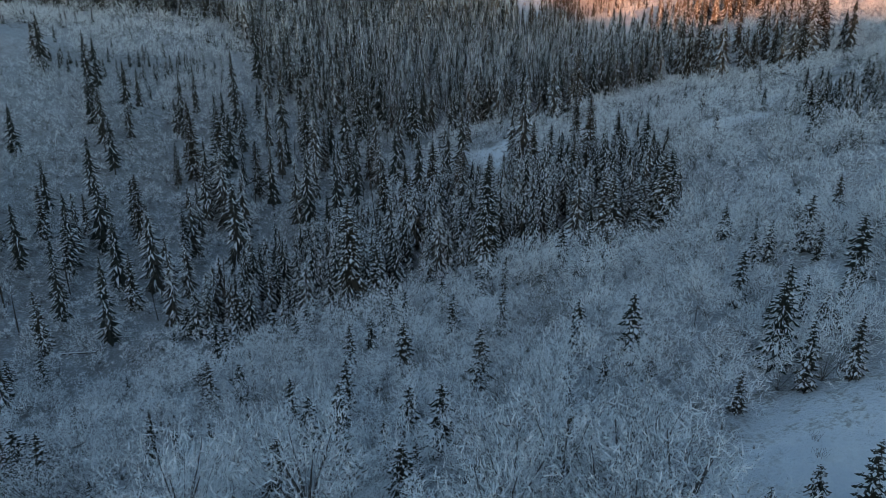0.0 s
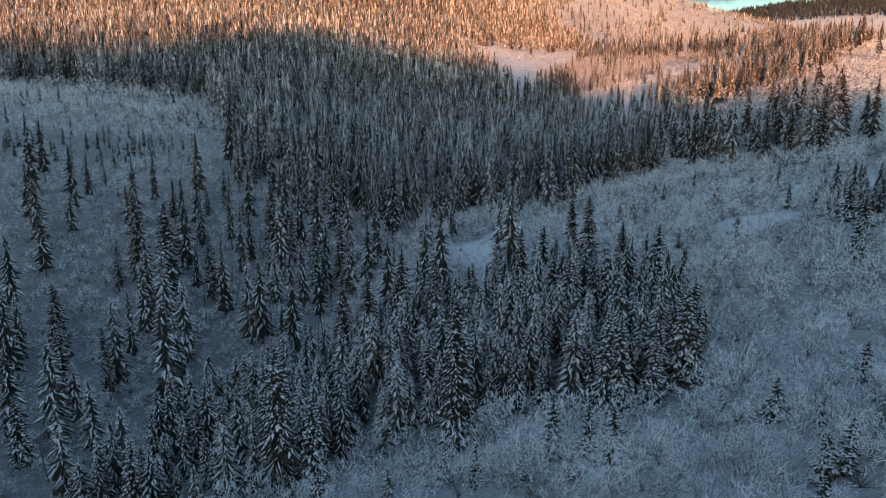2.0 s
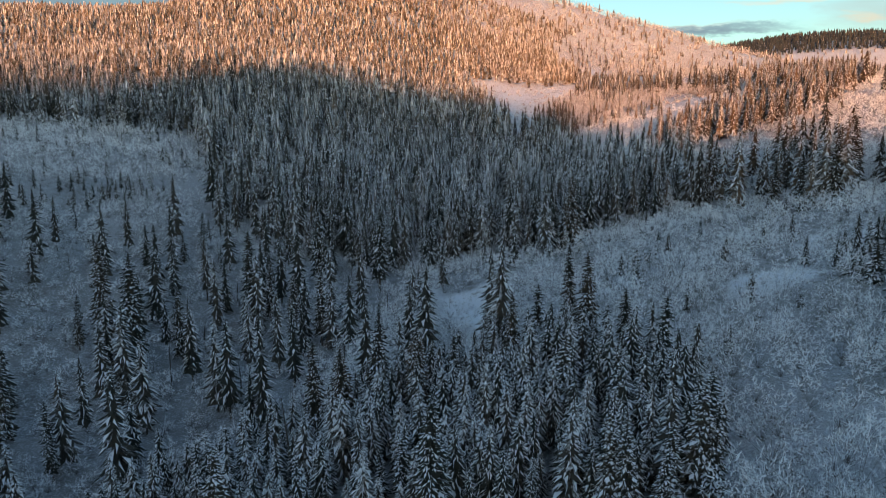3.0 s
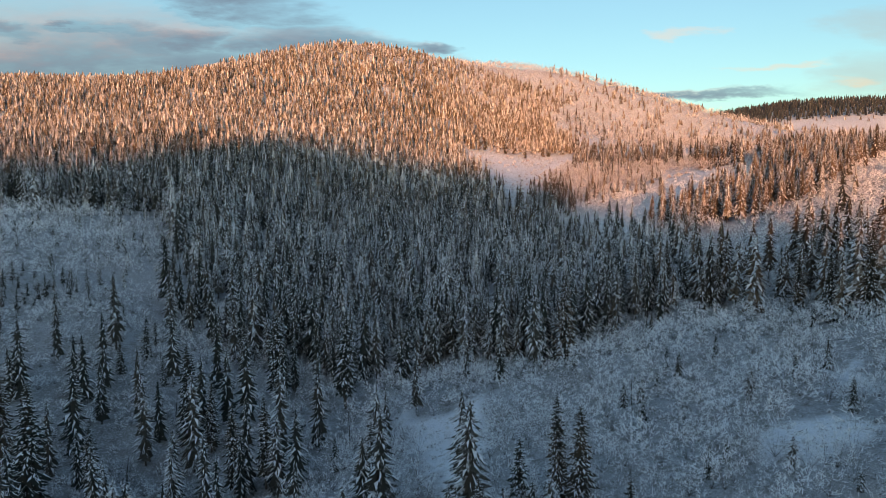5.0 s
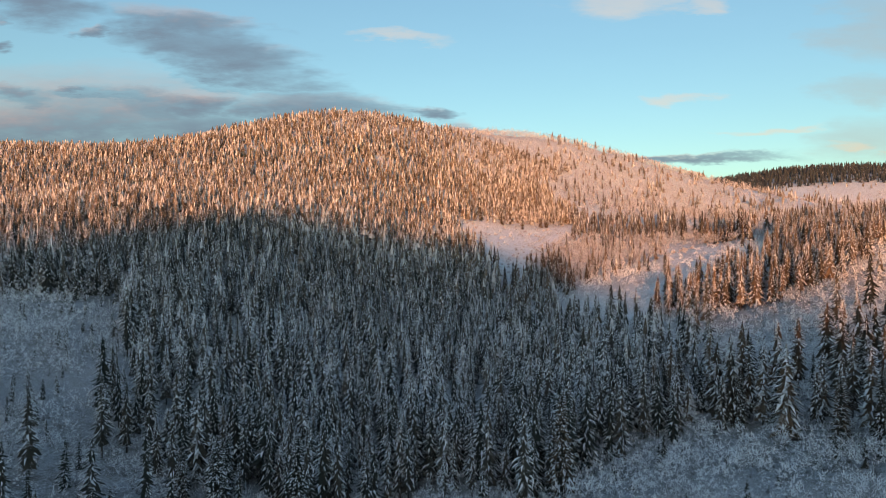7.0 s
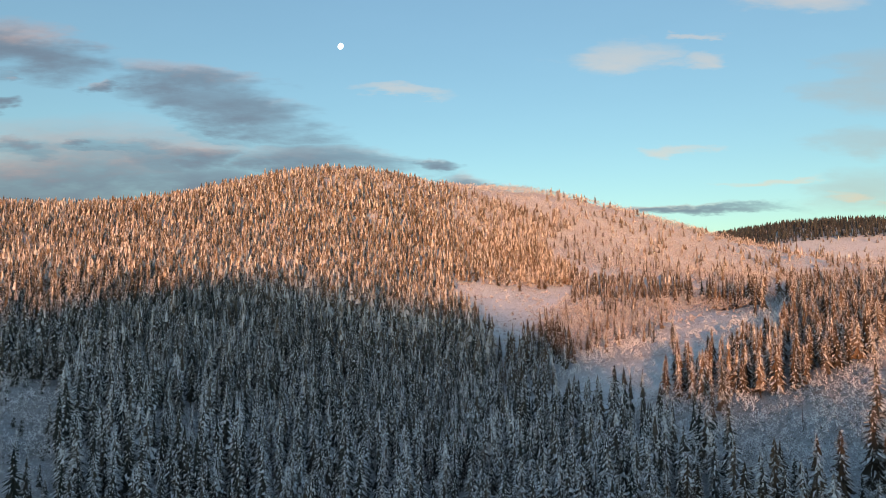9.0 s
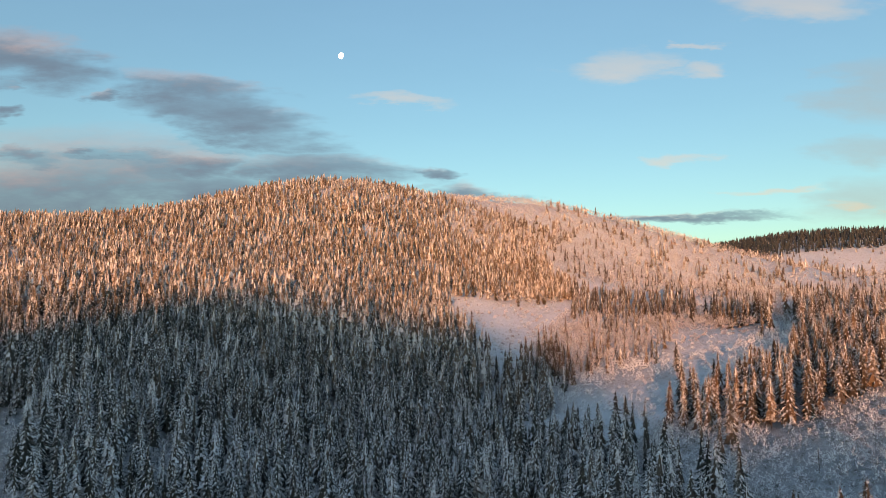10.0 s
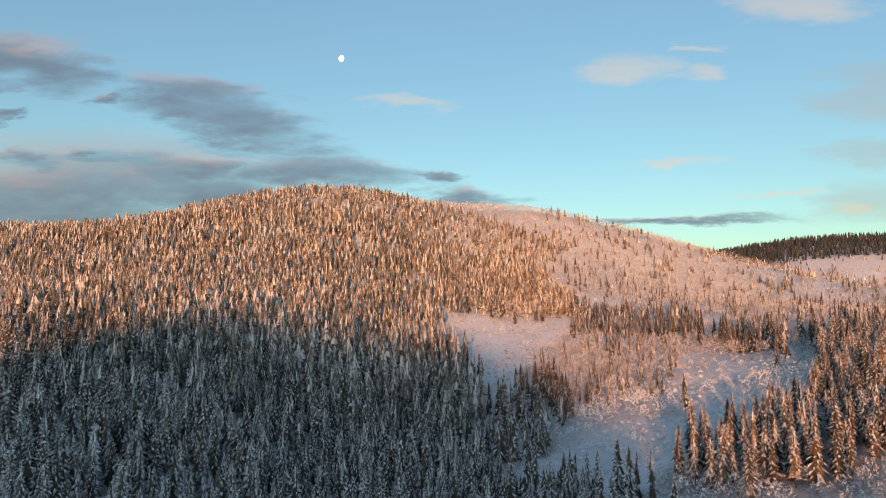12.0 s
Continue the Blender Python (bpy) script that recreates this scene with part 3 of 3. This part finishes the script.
def spruce_height(x, y):
    h = PLANT.uniform(14, 27, x.shape)
    h = np.where(y > 700, PLANT.uniform(10, 17, x.shape), h)
    h = np.where(y > 1000, PLANT.uniform(9, 16, x.shape), h)
    h = np.where(inside(FAR_WOOD, x, y), PLANT.uniform(14, 24, x.shape), h)
    h = np.where(inside(RIGHT_BAND, x, y) | inside(CLUMP, x, y), PLANT.uniform(12, 23, x.shape), h)
    young = (y < 120) | inside(GLADE, x, y) | ((y < 330) & (x > 46) & ~inside(ROW, x, y) & ~inside(FOREST, x, y))
    h = np.where(young, PLANT.uniform(3.0, 8.6, x.shape), h)
    h = np.where(inside(SPRUCE_BAND, x, y), PLANT.uniform(8, 15.4, x.shape), h)
    h = np.where(inside(MIXED, x, y) | inside(LEDGE, x, y), PLANT.uniform(9, 16, x.shape), h)
    h = np.where(inside(DARK_CLUMP, x, y), PLANT.uniform(6, 10, x.shape), h)
    return h


# Spruces that stand out, as (across, ahead, height).
LONE_VALLEY = [(-48, 254, 27), (-42, 252, 19), (-31, 235, 22), (-82, 231, 27), (-70, 220, 30), (-60, 227, 20), (-55, 276, 15), (-85, 222, 16), (-94, 179, 12), (-82, 184, 21), (-16, 313, 18), (-35, 300, 18), (-24, 236, 23), (-78, 281, 11), (-65, 280, 9), (-75, 292, 14), (-76, 301, 8), (-46, 297, 17), (-11, 277, 30), (-33, 287, 26), (0, 257, 8), (-8, 237, 9), (-17, 237, 11), (-107, 162, 12), (-101, 171, 15), (-89, 159, 14), (-76, 122, 14), (-70, 110, 7), (-67, 95, 8), (-74, 169, 18), (-65, 171, 17), (-67, 142, 14), (-50, 127, 7), (-54, 79, 5), (-32, 64, 4)]
LONE_ROW = [(95, 316, 22), (119, 323, 20), (112, 326, 16), (129, 305, 14), (148, 322, 16), (137, 278, 15), (90, 314, 20), (128, 328, 12), (101, 315, 15), (54, 281, 27), (122, 262, 20), (128, 256, 24), (135, 262, 22), (118, 272, 18), (105, 297, 17), (112, 290, 19), (141, 270, 25), (146, 282, 23)]
LONE_BAND = [(37, 189, 21), (40, 186, 20), (23, 168, 19), (31, 194, 14), (41, 161, 17), (44, 150, 15), (42, 124, 14), (36, 121, 12), (28, 146, 14), (-2, 172, 22), (5, 168, 19), (-8, 167, 21), (-14, 171, 23), (12, 169, 15), (-23, 155, 15), (-13, 151, 12), (4, 138, 12), (1, 231, 13), (61, 187, 6), (92, 183, 8), (90, 172, 8), (88, 163, 8), (95, 194, 6), (96, 186, 7)]
LONE_FRONT = [(61, 104, 8), (38, 83, 8), (35, 66, 12), (82, 154, 8), (78, 132, 4), (39, 59, 7), (28, 58, 5), (11, 51, 7), (16, 51, 6), (-9, 56, 8), (-15, 69, 7), (-28, 74, 6), (24, 43, 4), (27, 42, 6), (30, 41, 7), (-11, 117, 4), (1, 141, 9), (41, 73, 6), (59, 112, 6)]

TALL = "tall narrow snow-dusted spruce standing in the valley forest"
YOUNG = "young bushy spruce loaded with snow among frosted shrubs"
OLD = "old brownish spruce with hanging twigs and little snow"
MIDDLE = "snow-laden spruce in a dense stand"
KINDS = {
    "tall": [spruce(100 + i, 22.0, r, b, 150, 0.65, M_DARK, TALL) for i, (r, b) in enumerate(((3.1, 0.10), (3.4, 0.06), (2.9, 0.16), (3.7, 0.08)))],
    "middle": [spruce(200 + i, 12.0, r, 0.05, 100, 0.85, M_SPRUCE, MIDDLE) for i, r in enumerate((2.1, 2.4, 1.9))],
    "old": [spruce(150 + i, 22.0, r, b, 150, 0.55, M_BELT, OLD) for i, (r, b) in enumerate(((3.0, 0.04), (3.6, 0.06)))],
    "young": [spruce(300 + i, 6.0, r, 0.02, 64, 0.9, M_SPRUCE, YOUNG) for i, r in enumerate((1.5, 1.8, 1.3))],
}
PLACED = {id(k): False for kinds in KINDS.values() for k in kinds}


def stand(proto, x, y, size, lean=2.0):
    """Sets a tree, or a copy of it, on the ground."""
    m = pose(x, y, float(ground_height(x, y)) - 0.1, PLANT.uniform(-lean, lean), PLANT.uniform(-lean, lean), PLANT.uniform(0, 360)) @ Matrix.Diagonal((size * PLANT.uniform(0.88, 1.15), size * PLANT.uniform(0.88, 1.15), size, 1))
    if id(proto) in PLACED and not PLACED[id(proto)]:
        PLACED[id(proto)] = True
        proto.matrix_basis = m
        return proto
    own = proto.scale
    return copy_thing(proto, m @ Matrix.Diagonal((1 / own.x, 1 / own.y, 1 / own.z, 1)))


def stand_spruce(x, y, h, old=False):
    kind, own = ("old", 22.0) if old and h > 15.5 else ("tall", 22.0) if h > 15.5 else ("middle", 12.0) if h > 8.5 else ("young", 6.0)
    pick = KINDS[kind][PLANT.randint(len(KINDS[kind]))]
    return stand(pick, x, y, h / own)


lone = np.array(LONE_VALLEY + LONE_ROW + LONE_BAND + LONE_FRONT, float)
for x, y, h in LONE_VALLEY + LONE_FRONT:
    stand_spruce(x, y, h)
for x, y, h in LONE_ROW + LONE_BAND:
    stand_spruce(x, y, h, True)

# All other spruces: the nearest as trees of their own, the rest as one forest.
NEAR_LINE = 190.0
xs, ys = scatter(-160, 175, 30, 320, 4.3)
xb, yb = scatter(-50, 50, 112, 184, 3.9)
band = inside(SPRUCE_BAND, xb, yb)
xs, ys = np.concatenate([xs, xb[band]]), np.concatenate([ys, yb[band]])
xf, yf = scatter(-330, 330, 320, 700, 5.7)
xd, yd = scatter(-760, 900, 700, 1330, 5.5)
xw, yw = scatter(480, 1500, 1330, 2000, 9.0)
x, y = np.concatenate([xs, xf, xd, xw]), np.concatenate([ys, yf, yd, yw])
keep = PLANT.uniform(0, 1, x.shape) < spruce_chance(x, y)
keep &= (np.hypot(x[:, None] - lone[:, 0], y[:, None] - lone[:, 1]).min(1) > 2.6)
keep &= ~((y > 1090) & (x < 180)) & ~((y > 1240) & (y < 1500) & (x < 520))
x, y = x[keep], y[keep]
h = spruce_height(x, y)
order = np.argsort(y)
x, y, h = x[order], y[order], h[order]
NEAR = min(222, int((y < NEAR_LINE).sum()))
for i in range(NEAR):
    stand_spruce(x[i], y[i], h[i])
x, y, h = x[NEAR:], y[NEAR:], h[NEAR:]
g = ground_height(x, y)
wood, belt = inside(FAR_WOOD, x, y), inside(RIGHT_BAND, x, y) | inside(CLUMP, x, y) | inside(ROW, x, y)
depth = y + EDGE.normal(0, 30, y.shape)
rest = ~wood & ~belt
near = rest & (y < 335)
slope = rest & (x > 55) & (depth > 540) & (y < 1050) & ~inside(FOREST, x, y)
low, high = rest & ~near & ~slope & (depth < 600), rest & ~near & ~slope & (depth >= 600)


def plant_stand(name, label, there, mat, girth, bands):
    """One stand of spruces. girth: how broad they are for their height; bands: from, to, boughs for each tree, their breadth, skirts of the core and its share of the breadth."""
    pieces, own, lying = [], [], []
    for lo, hi, boughs, spread, tiers, core in bands:
        sel = (y >= lo) & (y < hi) & there
        n = int(sel.sum())
        if n:
            rs = np.random.RandomState(int(hi))
            broad, bare = h[sel] * rs.uniform(0.75, 1.2, n) * girth + 0.5, rs.uniform(0.03, 0.20, n)
            tri, snow = spruce_crowns(rs, n, boughs, h[sel], broad, bare, spread, tiers, core)
            pieces.append((tri + np.stack([x[sel], y[sel], g[sel] - 0.2], -1)[:, None, None]).reshape(-1, 3, 3))
            own.append(np.repeat(rs.uniform(0, 1, n), tri.shape[1]))
            lying.append(snow.ravel())
    tris = np.concatenate(pieces)
    tagged(new(name, soup(name, tris, mat, np.concatenate(own), np.concatenate(lying))), label, "forest", kind="stuff")


plant_stand("spruce_stand", "snow-laden spruces on the valley floor", near, M_NEAR, 0.145, ((0, 235, 150, 0.20, (6, 8), 0.66), (235, 335, 120, 0.22, (6, 8), 0.66)))
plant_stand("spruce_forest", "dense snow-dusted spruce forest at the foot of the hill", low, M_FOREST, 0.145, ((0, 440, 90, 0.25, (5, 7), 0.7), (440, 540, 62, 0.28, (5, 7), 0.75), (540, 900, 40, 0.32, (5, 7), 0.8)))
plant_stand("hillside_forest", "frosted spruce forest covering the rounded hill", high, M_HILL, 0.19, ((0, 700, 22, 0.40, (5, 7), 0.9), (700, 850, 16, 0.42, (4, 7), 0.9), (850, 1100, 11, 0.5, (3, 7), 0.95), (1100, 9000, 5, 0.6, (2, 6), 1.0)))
plant_stand("spruce_grove", "brown spruces scattered through frosted woodland on the slope", slope, M_GROVE, 0.14, ((0, 760, 40, 0.34, (5, 7), 0.75), (760, 9000, 16, 0.45, (4, 6), 0.85)))
plant_stand("spruce_belt", "belt of tall brownish spruces between snowy meadows", belt, M_GROVE, 0.16, ((0, 400, 105, 0.24, (6, 8), 0.7), (400, 9000, 64, 0.28, (6, 8), 0.72)))
plant_stand("spruce_wood", "dark spruce wood on the crest of the far hill", wood, M_FAR_SHADE, 0.14, ((0, 9000, 5, 0.6, (3, 5), 0.95),))

# Thin trunks that show below the crowns of the denser stands.
sel = (rest | belt) & (y < 620) & (y > 190)
n = int(sel.sum())
turn = np.arange(3) * 2.094
rim = np.stack([np.cos(turn), np.sin(turn), 0 * turn], -1)[None] * (h[sel] * 0.011 + 0.05)[:, None, None]
foot = np.stack([x[sel], y[sel], g[sel] - 0.4], -1)[:, None]
top = foot + np.stack([0 * h[sel], 0 * h[sel], h[sel] * 0.8], -1)[:, None]
tagged(new("spruce_trunks", soup("spruce_trunks", np.stack([foot + rim, foot + np.roll(rim, -1, 1), np.broadcast_to(top, rim.shape)], 2), M_BARK)), "thin dark trunks under the spruce crowns", "forest", kind="stuff")

# Frosted broadleaf trees and shrubs.
FROSTED = "leafless tree white with hoarfrost in a snowy thicket"
ALDERS = [broadleaf(400 + i, hh, rr, M_FROST, FROSTED) for i, (hh, rr) in enumerate(((5.5, 3.2), (6.5, 3.5), (5.0, 3.0), (7.0, 3.8)))]
for a in ALDERS:
    PLACED[id(a)] = False
xs, ys = scatter(-150, 190, 130, 320, 4.8)
xn, yn = scatter(-110, 120, 26, 130, 3.9)
xs, ys = np.concatenate([xn, xs]), np.concatenate([yn, ys])
xf, yf = scatter(-300, 330, 320, 700, 5.8)
xd, yd = scatter(-760, 900, 700, 1500, 7.0)
x, y = np.concatenate([xs, xf, xd]), np.concatenate([ys, yf, yd])
chance = np.where(spruce_chance(x, y) > 0.7, 0.08, 0.92)
chance = np.where(inside(FOREST, x, y) & (y > 700), 0.2, chance)
chance = np.where(inside(FOREST, x, y) & gaps(x, y), 0.7, chance)
chance = np.where(inside(FOREST, x, y) & (y > 930), 0.85, chance)
chance = np.where(inside(VALLEY, x, y), 0.85, chance)
chance = np.where(inside(MIXED, x, y) | inside(ROW, x, y), 0.95, chance)
chance = np.where((y > 1000) & (x > 450), 0.5, chance)
chance = np.where(any_inside(OPEN, x, y), np.where(y > 480, 0.62, 0.2), chance)
chance = np.where(inside(OPEN[6], x, y), 0.03, chance)
chance = np.where(inside(OPEN[7], x, y), 0.8, chance)
keep = (PLANT.uniform(0, 1, x.shape) < chance) & ~((y > 1240) & (x < 300))
x, y = x[keep], y[keep]
h = PLANT.uniform(3.8, 8.5, x.shape) + 4.5 * PLANT.uniform(0, 1, x.shape) ** 5
h = np.where(y > 300, PLANT.uniform(4.5, 9.5, x.shape), h)
h = np.where(y > 590, PLANT.uniform(7, 13, x.shape), h)
h = np.where(inside(VALLEY, x, y) | inside(SPRUCE_BAND, x, y), PLANT.uniform(2.4, 6.0, x.shape), h)
h = np.where(any_inside(OPEN, x, y), PLANT.uniform(0.6, 1.8, x.shape) * np.where(y > 480, 2.2, 1.0), h)
order = np.argsort(y)
x, y, h = x[order], y[order], h[order]
NEAR = 230
for i in range(NEAR):
    a = ALDERS[PLANT.randint(len(ALDERS))]
    stand(a, x[i], y[i], h[i] / 4.6, 5.0)
x, y, h = x[NEAR:], y[NEAR:], h[NEAR:]
g = ground_height(x, y)
pieces, stems, rime = [], [], []
for lo, hi, tufts, twigs, thick in ((0, 110, 28, 16, 0.05), (110, 200, 18, 10, 0.08), (200, 320, 14, 10, 0.10), (320, 460, 12, 9, 0.12), (460, 590, 10, 7, 0.17), (590, 760, 11, 7, 0.22), (760, 9000, 6, 4, 0.40)):
    sel = (y >= lo) & (y < hi)
    if sel.any():
        n = int(sel.sum())
        rs = np.random.RandomState(int(hi) + 1)
        tips, limbs = frosted_crowns(rs, n, tufts, twigs, h[sel], h[sel] * rs.uniform(0.42, 0.56, n) + 0.3, thick)
        at = np.stack([x[sel], y[sel], g[sel] - 0.2], -1)[:, None, None]
        (pieces if lo < 590 else rime).append((tips + at).reshape(-1, 3, 3))
        if hi < 500:
            stems.append((limbs + at).reshape(-1, 3, 3))
tagged(new("frosted_thicket", soup("frosted_thicket", np.concatenate(pieces), M_FROST, tips=True)), "leafless thicket and young woodland white with hoarfrost", "thicket", kind="stuff")
tagged(new("frosted_woodland", soup("frosted_woodland", np.concatenate(rime), M_RIME, tips=True)), "leafless frosted woodland on the hillsides", "woodland", kind="stuff")
tagged(new("thicket_stems", soup("thicket_stems", np.concatenate(stems), M_ALDER)), "bare dark stems inside the frosted thicket", "thicket", kind="stuff")


# ---- dead wood, weeds and a dark strip on the valley floor ----
def dead_trunk(seed, height):
    """A standing dead trunk with a few broken branch stubs."""
    rs = np.random.RandomState(seed)
    tree = tagged(new("dead_tree"), "thin bare dead trunk standing in snowy brushwood", "dead tree", "dead trunks")
    v, q = tube([(0, 0, -0.6), (0.05, 0, height * 0.5), (rs.uniform(-0.3, 0.3), 0.1, height)], (0.16, 0.11, 0.03))
    part("trunk", mesh_object("trunk", v, q, M_BARK), tree)
    for k in range(9):
        z, a, l = height * rs.uniform(0.35, 0.95), rs.uniform(0, 6.28), rs.uniform(0.4, 1.3)
        tip = (math.cos(a) * l, math.sin(a) * l, z + rs.uniform(-0.3, 0.25))
        v, q = tube([(0, 0, z), (tip[0] * 0.5, tip[1] * 0.5, (z + tip[2]) / 2 + 0.05), tip], (0.035, 0.025, 0.01), 4)
        part("branch", mesh_object("branch", v, q, M_BARK), tree)
    return tree


def fallen_log(x, y, length, turn):
    log = tagged(new("fallen_log"), "fallen trunk half buried in snow", "log", "fallen logs")
    n, rs = 9, np.random.RandomState(abs(int(x * 7 + y)))
    verts, faces = [], []
    for j in range(n):
        s, rad = j / (n - 1), 0.24 - 0.13 * j / (n - 1)
        for k in range(7):
            a = 2 * math.pi * k / 7
            verts.append((length * (s - 0.5), rad * math.cos(a) + 0.08 * math.sin(s * 5), rad * math.sin(a) + 0.02 * rs.uniform(-1, 1)))
    for j in range(n - 1):
        for k in range(7):
            a, c = j * 7 + k, j * 7 + (k + 1) % 7
            faces.append((a, c, c + 7, a + 7))
    part("trunk", mesh_object("trunk", verts, faces, M_BARK), log)
    cap = [(vx, vy * 0.75, vz + 0.09) for vx, vy, vz in verts]
    part("snow_cap", mesh_object("snow_cap", cap, faces, M_SNOWCAP), log, "snow lying along the top")
    c, s = math.cos(radians(turn)) * length / 2, math.sin(radians(turn)) * length / 2
    rise = math.degrees(math.atan2(float(ground_height(x + c, y + s) - ground_height(x - c, y - s)), length))
    log.matrix_basis = pose(x, y, float(ground_height(x, y)) + 0.14, 0, -rise, turn)


def dark_strip_material():
    mat, n = material("dark_glossy_strip")
    at = n.add("ShaderNodeNewGeometry").outputs["Position"]
    finish(n, n.mix(n.noise(at, 0.8, 3), (0.006, 0.008, 0.010, 1), (0.02, 0.022, 0.024, 1)), 0.12, n.noise(at, 5.0, 3), 0.15, 0.05)
    return mat


def weed_clump(seed):
    """Dry stalks that stick out of the snow."""
    rs = np.random.RandomState(seed)
    weeds = tagged(new("dry_weeds"), "clump of dry brown weed stalks in snow", "weeds", "dry weeds")
    tris = []
    for _ in range(34):
        a, l, tall = rs.uniform(0, 6.28), rs.uniform(0.05, 0.6), rs.uniform(0.5, 1.3)
        x0, y0 = rs.normal(0, 0.3, 2)
        x1, y1 = x0 + math.cos(a) * l, y0 + math.sin(a) * l
        tris.append([(x0 - 0.012, y0, -0.1), (x0 + 0.012, y0, -0.1), (x1, y1, tall)])
        tris.append([(x1, y1, tall), (x1 + rs.uniform(-0.07, 0.07), y1 + rs.uniform(-0.07, 0.07), tall + 0.1), (x1 * 0.8 + x0 * 0.2, y1 * 0.8 + y0 * 0.2, tall * 0.75)])
    part("stalk_tuft", soup("stalk_tuft", tris, M_WEEDS), weeds)
    return weeds


M_STRIP = dark_strip_material()
M_WEEDS = bark_material("dry_weed_stalks", (0.07, 0.05, 0.035, 1), (0.16, 0.12, 0.085, 1))

DEAD = [dead_trunk(500, 9.0), dead_trunk(501, 12.0), dead_trunk(502, 7.0)]
for d in DEAD:
    PLACED[id(d)] = False
SNAGS = [(-72, 138, 0.9), (-61, 139, 0.7), (-62, 153, 1.0), (-37, 254, 1.1), (-42, 268, 1.2), (-55, 262, 1.1), (82, 211, 0.6), (152, 377, 0.9), (60, 230, 0.9)]
for k, (sx, sy, size) in enumerate(SNAGS):
    stand(DEAD[k % 3], sx, sy, size, 7.0)
for k in range(26):
    sx, sy = PLANT.uniform(-105, -5), PLANT.uniform(120, 295)
    stand(DEAD[k % 3], sx, sy, PLANT.uniform(0.6, 1.4), 5.0)

for sx, sy, length, turn in [(-70, 123, 6.5, 8), (-72, 241, 9.0, 60), (-50, 140, 5.0, -20), (-30, 170, 6.0, 35)]:
    fallen_log(sx, sy, length, turn)

WEEDS = [weed_clump(600), weed_clump(601), weed_clump(602)]
for d in WEEDS:
    PLACED[id(d)] = False
for k in range(60):
    patch = OPEN[(6, 6, 7, 8, 9, 10)[k % 6]]
    sx, sy = (sum(p[0] for p in patch) / len(patch) + PLANT.uniform(-11, 11), sum(p[1] for p in patch) / len(patch) + PLANT.uniform(-11, 11))
    stand(WEEDS[k % 3], sx, sy, PLANT.uniform(0.5, 1.0), 4.0)


def build_dark_strip():
    """A dark glossy strip added to fill the dark gap at the valley's foot."""
    bed = [(-24.5, 236), (-23.2, 240), (-22.6, 245), (-22.6, 250), (-21.5, 255), (-21.0, 260), (-20.0, 264)]
    verts, faces = [], []
    rs = np.random.RandomState(9)
    for k in range(len(bed)):
        (ax, ay), (bx, by) = bed[max(k - 1, 0)], bed[min(k + 1, len(bed) - 1)]
        d = Vector((bx - ax, by - ay)).normalized()
        wide = (1.1 + rs.uniform(-0.3, 0.5)) * (0.3 if k in (0, len(bed) - 1) else 1)
        z = float(ground_height(*bed[k])) + 0.45
        verts += [(bed[k][0] - d.y * wide, bed[k][1] + d.x * wide, z), (bed[k][0] + d.y * wide, bed[k][1] - d.x * wide, z)]
        if k:
            faces.append((2 * k - 2, 2 * k - 1, 2 * k + 1, 2 * k))
    tagged(new("stream", mesh_object("stream", verts, faces, M_STRIP)), "short dark glossy strip between snowy banks", "stream", kind="structure")


build_dark_strip()


# ---- the moon over the hill ----
def build_moon():
    mat, n = material("moonlit_rock")
    spots = n.noise(n.add("ShaderNodeTexCoord").outputs["Object"], 0.06, 3)
    n.add("ShaderNodeOutputMaterial", Surface=n.add("ShaderNodeEmission", Color=n.mix(n.smooth(spots, 0.4, 0.62), (0.75, 0.80, 0.82, 1), (1, 0.99, 0.95, 1)), Strength=1.0).outputs[0])
    bm = bmesh.new()
    bmesh.ops.create_uvsphere(bm, u_segments=24, v_segments=16, radius=21.0)
    for f in bm.faces:
        f.smooth = True
    me = bpy.data.meshes.new("moon")
    bm.to_mesh(me)
    bm.free()
    me.materials.append(mat)
    ob = tagged(new("moon", me), "pale gibbous moon in the clear evening sky", "moon")
    ob.matrix_basis = pose(-641, 4528, 1731, 0, 25, 0) @ Matrix.Diagonal((0.82, 1, 1, 1))


build_moon()
